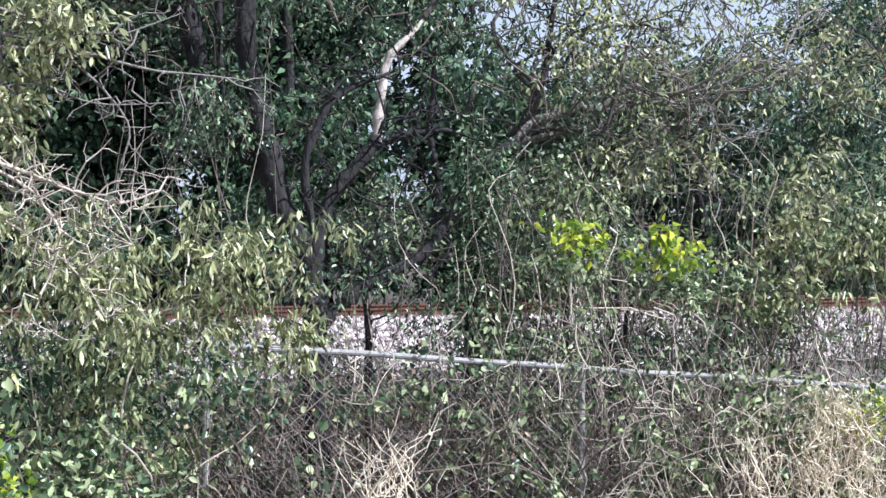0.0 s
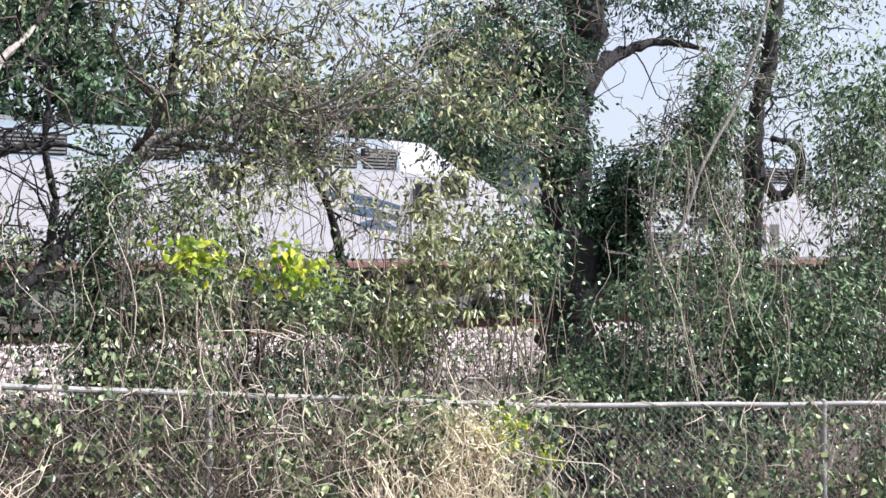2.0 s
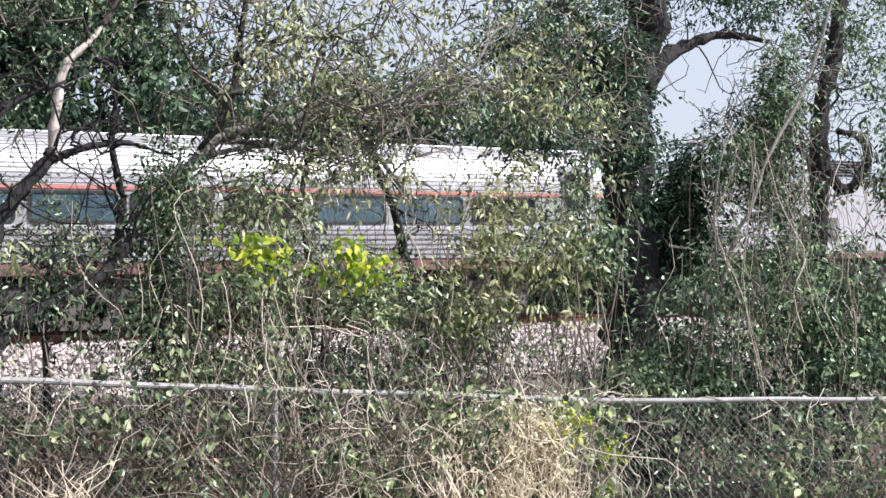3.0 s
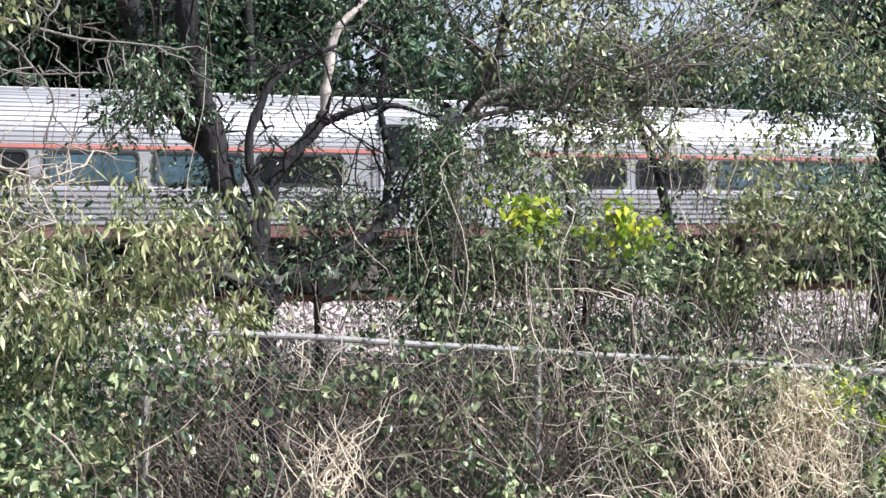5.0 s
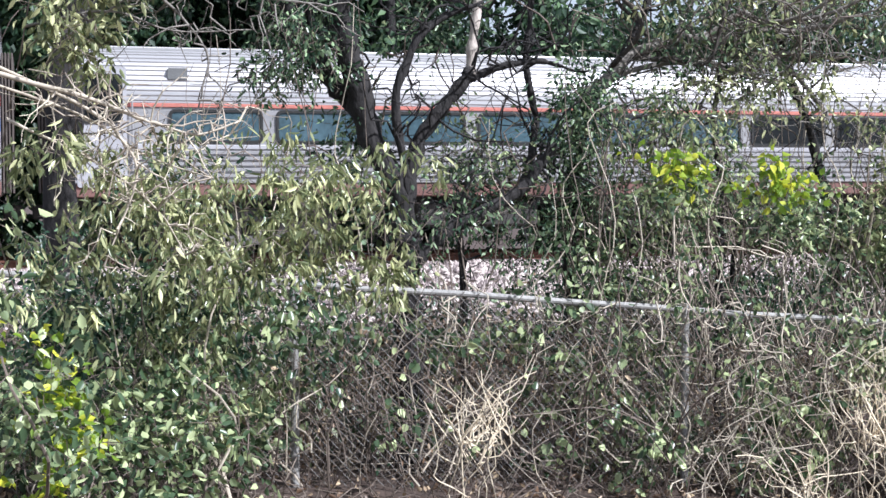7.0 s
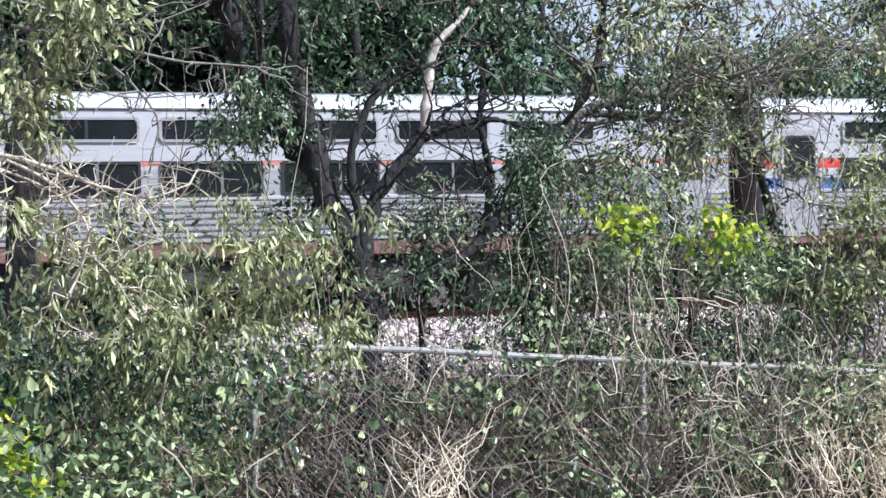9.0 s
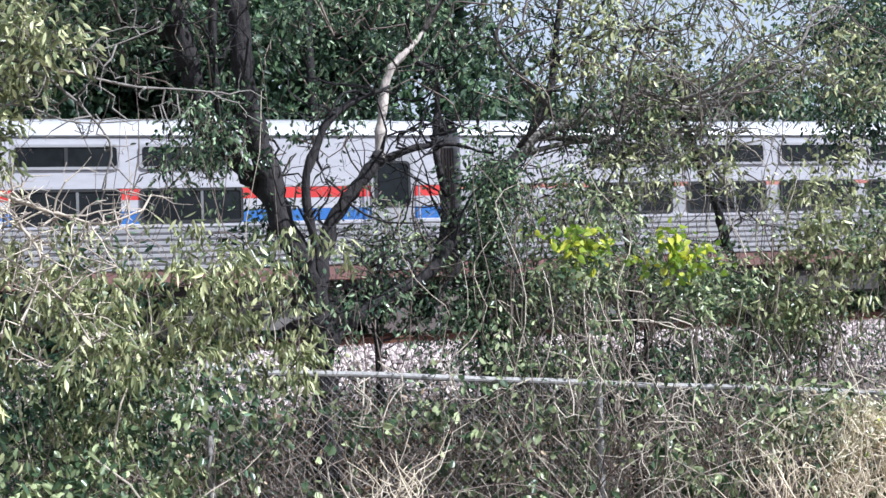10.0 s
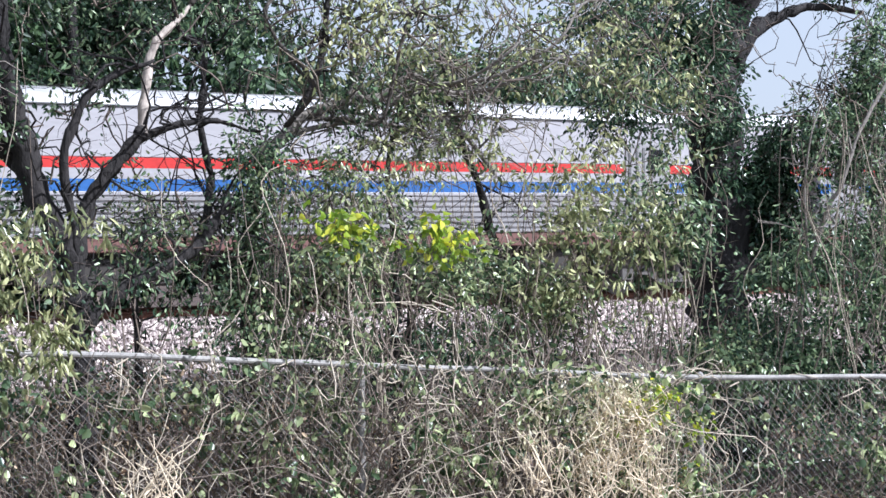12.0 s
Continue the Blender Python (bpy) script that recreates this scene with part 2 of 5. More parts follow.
def smooth_line(pts, n=4):
    """A rounder line through pts (Catmull-Rom)."""
    p = np.asarray(pts, float)
    q = np.vstack([2 * p[0] - p[1], p, 2 * p[-1] - p[-2]])
    out = []
    for i in range(1, len(q) - 2):
        for t in np.arange(n) / n:
            a, b, c, d = q[i - 1], q[i], q[i + 1], q[i + 2]
            out.append(0.5 * (2 * b + (c - a) * t + (2 * a - 5 * b + 4 * c - d) * t * t + (3 * b - a - 3 * c + d) * t ** 3))
    return np.array(out + [p[-1]])


def limb(name, pts, r0, r1, material, parent, label="", knots=0.12, sides=9, rng=RNG, sprigs=None):
    """A tapered limb with swellings, and thin branchlets with their own twigs springing from it."""
    p = smooth_line(pts, 5)
    p += rng.normal(size=p.shape) * r0 * 0.10
    r = np.linspace(r0, r1, len(p)) * (1 + rng.normal(size=len(p)) * knots)
    ob = part(name, Mesh().tube(p, r, sides), material, parent, label, smooth=True)
    count = (9 if r0 < 0.1 else 5) if sprigs is None else sprigs
    if count:
        mb = Mesh()
        for _ in range(count):
            q = p[rng.integers(len(p) // 4, len(p))]
            d = rng.normal(size=3) * (1, 0.6, 0.7) + (0, 0, 0.35)
            e = q + d / np.linalg.norm(d) * rng.uniform(0.35, 1.0)
            w = wobble(q, e, 9, 0.14)
            mb.tube(w, np.linspace(min(0.012, r1), 0.003, 9), 5, cap=False)
            for k in (3, 5, 7):
                mb.tube(wobble(w[k], w[k] + rng.normal(size=3) * 0.22, 6, 0.06), np.linspace(0.0045, 0.0016, 6), 3, cap=False)
        tagged(part("branchlet_mass", mb, material, parent, "thin crooked branchlets"), kind="stuff")
    return ob


# ---- ground ----
def ground_z(x, y):
    """Height of the ground: a low verge, the bank up to the track bed, then flat land."""
    base = -0.85 - 0.05 * np.clip(x - 1.5, -3, 12)
    t = np.clip((y - 20.6) / 2.8, 0, 1)
    bed = -0.28
    back = np.clip((y - 29.9) / 2.5, 0, 1)
    far = -0.9
    z = base + (bed - base) * (t * t * (3 - 2 * t))
    return z + (far - z) * back


def build_ground():
    xs = np.concatenate([[-2500, -600, -200, -80, -40, -20], np.arange(-12, 34.1, 0.5), [45, 70, 120, 250, 700, 2500]])
    ys = np.concatenate([[-2500, -600, -150, -40, -15, -6], np.arange(-2, 36.1, 0.5), [45, 60, 90, 150, 300, 800, 2500]])
    X, Y = np.meshgrid(xs, ys)
    Z = ground_z(X, Y)
    near = (np.abs(X - 10) < 24) & (Y > -3) & (Y < 37)
    for i in range(Z.shape[0]):
        for j in range(Z.shape[1]):
            if near[i, j]:
                Z[i, j] += 0.05 * noise.noise((X[i, j] * 0.7, Y[i, j] * 0.7, 0)) + 0.03 * noise.noise((X[i, j] * 2.1, Y[i, j] * 2.1, 5))
    k = len(xs)
    mb = Mesh().add(np.stack([X, Y, Z], -1), [(i * k + j, i * k + j + 1, (i + 1) * k + j + 1, (i + 1) * k + j) for i in range(len(ys) - 1) for j in range(k - 1)])
    ob = new("ground", mb.data("ground", M_SOIL, True))
    tagged(ob, "brown verge of soil and leaf litter below the railway bank", "ground", kind="structure")
    # ballast shoulder of the bank
    sec = [(20.2, -9), (21.3, -0.74), (22.2, -0.52), (23.6, -0.22), (24.6, -0.16), (29.6, -0.16), (30.4, -0.45), (31.2, -1.2)]
    xs2 = np.arange(-40, 70.1, 0.5)
    v = [(x, y + 0.1 * noise.noise((x * 0.6, y, 3)), (float(ground_z(x, y)) - 0.15 if z < -5 else z + 0.02 + 0.04 * noise.noise((x, y * 1.3, 9)))) for x in xs2 for y, z in sec]
    k = len(sec)
    mb = Mesh().add(v, [(i * k + j, (i + 1) * k + j, (i + 1) * k + j + 1, i * k + j + 1) for i in range(len(xs2) - 1) for j in range(k - 1)])
    bed = new("track_bed", mb.data("track_bed", M_BALLAST, True))
    tagged(bed, "sunlit bank of pale pinkish ballast stones", "track bed", kind="structure")


def build_stones():
    """Loose ballast lying on the slope."""
    n = 15000
    x, y = RNG.uniform(-2, 26, n), RNG.uniform(21.0, 25.2, n)
    mb = Mesh()
    octa = np.array([(1, 0, 0), (-1, 0, 0), (0, 1, 0), (0, -1, 0), (0, 0, 1), (0, 0, -1)], float)
    tri = [(0, 2, 4), (2, 1, 4), (1, 3, 4), (3, 0, 4), (2, 0, 5), (1, 2, 5), (3, 1, 5), (0, 3, 5)]
    zz = np.interp(y, [20.9, 22.2, 23.6, 24.6], [-0.82, -0.5, -0.2, -0.14])
    s = RNG.uniform(0.025, 0.075, n)
    for i in range(n):
        mb.add(octa * s[i] * RNG.uniform(0.6, 1.3, (6, 3)) + (x[i], y[i], zz[i] + s[i] * 0.3), tri)
    tagged(new("ballast_stones", mb.data("ballast_stones", M_STONE)), "loose pale ballast stones on the railway bank", "stones", kind="stuff")


def build_track():
    sec = [(-0.07, -0.17), (0.07, -0.17), (0.07, -0.155), (0.012, -0.13), (0.012, -0.045), (0.037, -0.035), (0.037, -0.003), (0.025, 0), (-0.025, 0), (-0.037, -0.003), (-0.037, -0.035), (-0.012, -0.045), (-0.012, -0.13), (-0.07, -0.155)]
    track = thing("railway_track", "rusty railway track on wooden ties", "railway track", kind="structure")
    for y in (TRACK - 0.74, TRACK + 0.74):
        part("rail", Mesh().extrude([(y + a, b) for a, b in sec], -60, 110, True, True), M_RUST, track)
    tie = Mesh().box(-0.11, 0.11, -1.3, 1.3, -0.14, 0.03, 0.02).data("tie", M_TIE)
    for i in range(90):
        ob = part("tie", tie, None, track)
        ob.location = (-10 + i * 0.5, TRACK, -0.2)


TRACK = 27.2
build_ground()
build_track()

# ---- train ----
M_STEEL = mat("brushed_stainless_steel", (0.46, 0.445, 0.45), 0.42, metal=0.5, vary=0.18, scale=1.5, stretch=(0.2, 1, 3))
M_WHITE = mat("silver_white_paint", (0.48, 0.465, 0.485), 0.4, metal=0.1, vary=0.12, scale=1.2, stretch=(0.4, 1, 1.5))
M_ROOF = mat("pale_roof_steel", (0.52, 0.515, 0.53), 0.5, metal=0.3, vary=0.2, scale=1.5, stretch=(0.3, 1, 1))
M_RED = mat("red_stripe_paint", (0.62, 0.045, 0.04), 0.45, vary=0.2, scale=2)
M_FADED = mat("faded_red_stripe_paint", (0.55, 0.20, 0.16), 0.5, vary=0.25, scale=2)
M_BLUE = mat("blue_stripe_paint", (0.045, 0.15, 0.42), 0.45, vary=0.2, scale=2)
M_HAZE = mat("faded_blue_grey_paint", (0.2, 0.235, 0.27), 0.55, vary=0.3, scale=1.5)
M_NAVY = mat("dark_blue_paint", (0.06, 0.10, 0.16), 0.4, vary=0.25, scale=2)
M_SILL = mat("dusty_red_brown_sill", (0.20, 0.10, 0.085), 0.7, vary=0.35, scale=3)
M_GLASS = mat("dark_window_glass", (0.016, 0.018, 0.02), 0.08, vary=0.4, scale=0.8)
M_GLASS.node_tree.nodes["Principled BSDF"].inputs["Specular IOR Level"].default_value = 0.22
M_GLASSB = mat("bluish_window_glass", (0.07, 0.115, 0.14), 0.12, vary=0.5, scale=1.2)
M_RUBBER = mat("black_rubber", (0.02, 0.02, 0.02), 0.7, vary=0.2)
M_UNDER = mat("sooty_underframe_steel", (0.055, 0.05, 0.045), 0.8, vary=0.4, scale=3)
M_TRUCK = mat("grey_truck_steel", (0.16, 0.15, 0.14), 0.7, metal=0.2, vary=0.4, scale=4)
M_GRILLE = mat("grey_grille_steel", (0.20, 0.20, 0.20), 0.6, metal=0.3, vary=0.3, scale=4)
M_BELLOWS = mat("dusty_brown_bellows", (0.11, 0.09, 0.08), 0.85, vary=0.35, scale=4)
M_LAMP = mat("lamp_glass", (0.75, 0.73, 0.68), 0.1, vary=0.1)


def flute(sgn, y, z0, z1, pitch, depth):
    """A corrugated side from z0 to z1."""
    n = max(1, round((z1 - z0) / pitch))
    p = (z1 - z0) / n
    out = []
    for i in range(n):
        z = z0 + i * p
        out += [(y, z), (y + depth, z + 0.2 * p), (y + depth, z + 0.62 * p), (y, z + 0.8 * p)]
    out.append((y, z1))
    return [(sgn * a, b) for a, b in out]


def wheel_data():
    mb = Mesh()
    prof = [(0.0, 0.46), (0.09, 0.46), (0.10, 0.49), (0.13, 0.49), (0.13, 0.40), (0.09, 0.36), (0.08, 0.16), (0.14, 0.12), (0.14, 0.0)]
    n = 20
    v = [(r * math.cos(a * 2 * math.pi / n), x, r * math.sin(a * 2 * math.pi / n)) for x, r in prof for a in range(n)]
    f = [(i * n + j, i * n + (j + 1) % n, (i + 1) * n + (j + 1) % n, (i + 1) * n + j) for i in range(len(prof) - 1) for j in range(n)]
    mb.add(v, f + [tuple(range(n))])
    return mb.data("wheel", M_TRUCK)


WHEEL = wheel_data()


def truck(parent, x, base=2.6):
    """A two-axle truck: side frames, bolster, springs, journal boxes and wheels."""
    mb = Mesh()
    for s in (-1, 1):
        y = s * 1.08
        mb.add(*bar([(x - base / 2 - 0.35, 0.50), (x - base / 2 - 0.2, 0.72), (x - 0.6, 0.62), (x - 0.35, 0.40), (x + 0.35, 0.40), (x + 0.6, 0.62), (x + base / 2 + 0.2, 0.72), (x + base / 2 + 0.35, 0.50), (x + base / 2 + 0.15, 0.48), (x + 0.7, 0.42), (x + 0.4, 0.24), (x - 0.4, 0.24), (x - 0.7, 0.42), (x - base / 2 - 0.15, 0.48)], y - 0.08, y + 0.08))
        for dx in (-base / 2, base / 2):
            mb.box(x + dx - 0.17, x + dx + 0.17, y - 0.13, y + 0.13, 0.30, 0.62, 0.03)
        for dx in (-0.2, 0.2):
            mb.tube([(x + dx, y, 0.40), (x + dx, y, 0.80)], 0.10, 10)
    mb.box(x - 0.25, x + 0.25, -1.1, 1.1, 0.62, 0.90, 0.04)
    t = part("truck", mb, M_TRUCK, parent, "grey cast steel wheel truck")
    for dx in (-base / 2, base / 2):
        for s in (-1, 1):
            w = part("wheel", WHEEL, None, t)
            w.matrix_basis = pose(x + dx, s * 0.70, 0.46, 0, 0, 0 if s > 0 else 180)


def bar(outline, y0, y1):
    """A plate with an outline of (x, z) between y0 and y1."""
    k = len(outline)
    v = [(x, y0, z) for x, z in outline] + [(x, y1, z) for x, z in outline]
    return v, [(i, (i + 1) % k, k + (i + 1) % k, k + i) for i in range(k)] + [tuple(range(k))[::-1], tuple(range(k, 2 * k))]


def rounded(x0, x1, z0, z1, r, n=4):
    """A rounded rectangle of (x, z)."""
    out = []
    for cx, cz, a0 in ((x1 - r, z1 - r, 0), (x0 + r, z1 - r, 90), (x0 + r, z0 + r, 180), (x1 - r, z0 + r, 270)):
        out += [(cx + r * math.cos(radians(a0 + 90 * i / n)), cz + r * math.sin(radians(a0 + 90 * i / n))) for i in range(n + 1)]
    return out


def window(parent, x, z0, z1, w, s, y, glass, frame_mat=M_RUBBER, r=0.09):
    """A window of a car: raised frame and the pane in it."""
    lo, hi = sorted((s * y, s * (y + 0.035)))
    o, i = rounded(x - w / 2, x + w / 2, z0, z1, r), rounded(x - w / 2 + 0.05, x + w / 2 - 0.05, z0 + 0.05, z1 - 0.05, r * 0.7)
    k = len(o)
    yo = s * (y + 0.035)
    v = [(a, yo, b) for a, b in o] + [(a, yo, b) for a, b in i] + [(a, s * y, b) for a, b in o] + [(a, s * y, b) for a, b in i]
    f = []
    for j in range(k):
        q = (j + 1) % k
        f += [(j, q, k + q, k + j), (j, 2 * k + j, 2 * k + q, q), (k + j, k + q, 3 * k + q, 3 * k + j)]
    fr = part("window", Mesh().add(v, f), frame_mat, parent)
    part("pane", Mesh().add(*bar(i, *sorted((s * (y + 0.004), s * (y + 0.016))))), glass, fr)
    return fr


def underside(car, half, boxes):
    mb = Mesh().box(-half + 0.3, half - 0.3, -1.2, 1.2, 0.95, 1.18, 0.03)
    part("underframe", mb, M_UNDER, car, "sooty dark underframe")
    for x, w, d in boxes:
        b = Mesh().box(x - w / 2, x + w / 2, -1.42, 1.42, 0.95 - d, 1.02, 0.05)
        part("equipment_box", b, M_UNDER, car, "grimy equipment box slung under the floor")


def car_ends(car, half, z0, top, wide):
    """End walls, the bellows between cars and the couplers."""
    for s in (-1, 1):
        x = s * half
        e = Mesh().box(min(x, x - s * 0.08), max(x, x - s * 0.08), -wide, wide, z0, top, 0.03)
        part("end_wall", e, M_STEEL, car)
        d = Mesh()
        for i in range(4):
            a = x + s * (0.02 + 0.055 * i)
            d.box(min(a, a + s * 0.035), max(a, a + s * 0.035), -1.25, 1.25, z0 + 0.05, top - 0.3, 0.01)
        part("gangway_bellows", d, M_BELLOWS, car, "dusty grey-brown bellows between the cars")
        c = Mesh().box(min(x, x + s * 0.34), max(x, x + s * 0.34), -0.14, 0.14, 0.72, 0.98, 0.03)
        part("coupler", c, M_UNDER, car)


def door(car, x, s, y, z0, z1, w, frame_mat, glass, deep=0.01):
    """A vestibule door with its window and grab rails; deep: how far its box reaches in under a curved roof."""
    d = part("door", Mesh().add(*bar(rounded(x - w / 2, x + w / 2, z0, z1, 0.05), *sorted((s * (y - deep), s * (y + 0.022))))), frame_mat, car, "pale vestibule door")
    part("door_window", Mesh().add(*bar(rounded(x - w * 0.36, x + w * 0.36, z1 - 0.95, z1 - 0.18, 0.07), *sorted((s * (y + 0.02), s * (y + 0.03))))), glass, d)
    wo, wi = rounded(x - w * 0.36 - 0.05, x + w * 0.36 + 0.05, z1 - 1.0, z1 - 0.13, 0.1), rounded(x - w * 0.36, x + w * 0.36, z1 - 0.95, z1 - 0.18, 0.07)
    k = len(wo)
    ring = [(a, s * (y + 0.042), b) for a, b in wo + wi] + [(a, s * (y + 0.02), b) for a, b in wo + wi]
    faces = []
    for j in range(k):
        q = (j + 1) % k
        faces += [(j, q, k + q, k + j), (j, 2 * k + j, 2 * k + q, q), (k + j, k + q, 3 * k + q, 3 * k + j)]
    part("window_frame", Mesh().add(ring, faces), M_RUBBER, d)
    for dx in (-w / 2 - 0.09, w / 2 + 0.09):
        part("grab_rail", Mesh().tube([(x + dx, s * (y + 0.06), z0 + 0.3), (x + dx, s * (y + 0.06), z1 - 0.5)], 0.018, 6), M_STEEL, d)


def tubular_coach(name="coach", seed=1):
    """A tubular stainless coach: fluted lower side and roof, one ribbon of windows."""
    rnd = random.Random(seed)
    half = 12.45
    car = thing(name, "stainless steel coach with fluted rounded roof and faded red stripe", "train car", "cars of the train")
    roof = [(1.60, 2.82), (1.58, 3.0), (1.535, 3.18), (1.46, 3.36), (1.35, 3.52), (1.20, 3.66), (1.0, 3.77), (0.75, 3.84), (0.4, 3.885), (0.0, 3.90)]
    ribs = []
    for (a, b), (c, d) in zip(roof[:-1], roof[1:]):
        n = 2
        for i in range(n):
            for u, o in ((0.0, 0), (0.15, 0.02), (0.6, 0.02), (0.75, 0)):
                t = (i + u) / n
                ribs.append((a + (c - a) * t + o, b + (d - b) * t + o * 0.6))
    sec = [(-a, b) for a, b in ribs] + [(0, 3.90)] + [(a, b) for a, b in reversed(ribs)]
    part("roof", Mesh().extrude(sec, -half, half), M_STEEL, car, "ribbed silver curved roof")
    for s in (-1, 1):
        part("lower_side", Mesh().extrude(flute(s, 1.58, 1.36, 1.98, 0.105, 0.045), -half, half), M_STEEL, car, "horizontally fluted stainless side")
        part("sill", Mesh().box(-half, half, *sorted((s * 1.45, s * 1.60)), 1.12, 1.36, 0.02), M_SILL, car, "red-brown dusty sill")
        part("belt", Mesh().box(-half, half, *sorted((s * 1.52, s * 1.612)), 1.98, 2.06, 0.01), M_WHITE, car)
        part("window_band", Mesh().box(-half, half, *sorted((s * 1.50, s * 1.585)), 2.06, 2.72, 0.0), M_STEEL, car)
        part("stripe", Mesh().box(-half, half, *sorted((s * 1.50, s * 1.612)), 2.72, 2.79, 0.008), M_FADED, car, "thin faded red stripe")
        part("white_stripe", Mesh().box(-half, half, *sorted((s * 1.50, s * 1.606)), 2.792, 2.84, 0.008), M_WHITE, car)
        for i in range(11):
            x = -9.6 + i * 1.92
            window(car, x, 2.09, 2.69, 1.68, s, 1.587, M_GLASSB if rnd.random() < 0.5 else M_GLASS, M_RUBBER, 0.10)
        for x in (-half + 0.85, half - 0.85):
            door(car, x, s, 1.605, 1.30, 3.42, 0.86, M_WHITE, M_GLASS, 0.36)
        part("roof_hatch", Mesh().add(*bar(rounded(-half + 2.0, -half + 2.35, 3.22, 3.42, 0.03), *sorted((s * 1.44, s * 1.56)))), M_GRILLE, car, "small square grey vent in the roof side")
    car_ends(car, half, 1.15, 3.7, 1.5)
    underside(car, half, [(-4.6, 2.4, 0.42), (-1.2, 1.6, 0.5), (1.8, 2.8, 0.38), (5.0, 1.4, 0.5)])
    truck(car, -9.0), truck(car, 9.0)
    return car


def tall_car(name, label, stripes, upper, lower, solid=()):
    """A tall smooth-sided car: white upper side, optional coloured stripes, fluted lower side.
    upper, lower: x of the window centres; solid: stretches where stripes run on with no window."""
    half = 12.55
    car = thing(name, label, "train car", "cars of the train")
    roof = [(1.58, 3.86), (1.50, 4.00), (1.30, 4.12), (0.95, 4.20), (0.5, 4.235), (0, 4.24)]
    sec = [(-a, b) for a, b in roof] + [(a, b) for a, b in reversed(roof[:-1])]
    part("roof", Mesh().extrude(sec, -half, half), M_ROOF, car, "smooth pale roof with a shallow curve", smooth=True)
    strips = part("roof_walkway", Mesh().box(-half + 0.5, half - 0.5, -0.35, 0.35, 4.22, 4.29, 0.02), M_GRILLE, car)
    for s in (-1, 1):
        part("upper_side", Mesh().box(-half, half, *sorted((s * 1.48, s * 1.60)), 2.90, 3.83, 0.012), M_WHITE, car, "smooth silver-white upper side")
        part("gutter", Mesh().box(-half, half, *sorted((s * 1.5, s * 1.63)), 3.832, 3.868, 0.008), M_GRILLE, car)
        part("lower_side", Mesh().extrude(flute(s, 1.58, 1.42, 2.20, 0.11, 0.045), -half, half), M_STEEL, car, "horizontally fluted stainless side")
        part("belt", Mesh().box(-half, half, *sorted((s * 1.5, s * 1.612)), 2.20, 2.27, 0.01), M_WHITE, car)
        part("sill", Mesh().box(-half, half, *sorted((s * 1.42, s * 1.60)), 1.14, 1.42, 0.02), M_SILL, car, "red-brown dusty sill")
        bands = ((2.70, 2.90, M_RED), (2.50, 2.70, M_WHITE), (2.27, 2.50, M_BLUE)) if stripes else ((2.82, 2.90, M_FADED), (2.74, 2.82, M_WHITE), (2.27, 2.74, M_STEEL))
        for z0, z1, m in bands:
            part("stripe", Mesh().box(-half, half, *sorted((s * 1.5, s * 1.592)), z0 + 0.001, z1 - 0.001, 0.0), m, car)
        for x, w in upper:
            fr = window(car, x, 3.25, 3.70, w, s, 1.60, M_GLASS, M_STEEL, 0.08)
            part("mullion", Mesh().box(x - 0.03, x + 0.03, *sorted((s * 1.604, s * 1.63)), 3.29, 3.66), M_RUBBER, fr)
        for x, w in lower:
            fr = window(car, x, 2.275, 2.905, w, s, 1.594, M_GLASS, M_RUBBER, 0.06)
            part("mullion", Mesh().box(x + 0.15, x + 0.20, *sorted((s * 1.598, s * 1.622)), 2.32, 2.86), M_GRILLE, fr)
        for x in (-half + 0.8, half - 0.95):
            door(car, x, s, 1.60, 1.30, 3.5, 0.85, M_STEEL, M_GLASS)
    car_ends(car, half, 1.15, 3.95, 1.5)
    underside(car, half, [(-4.2, 2.6, 0.45), (-0.8, 1.5, 0.5), (2.4, 3.0, 0.4), (5.4, 1.2, 0.5)])
    truck(car, -9.0), truck(car, 9.0)
    return car


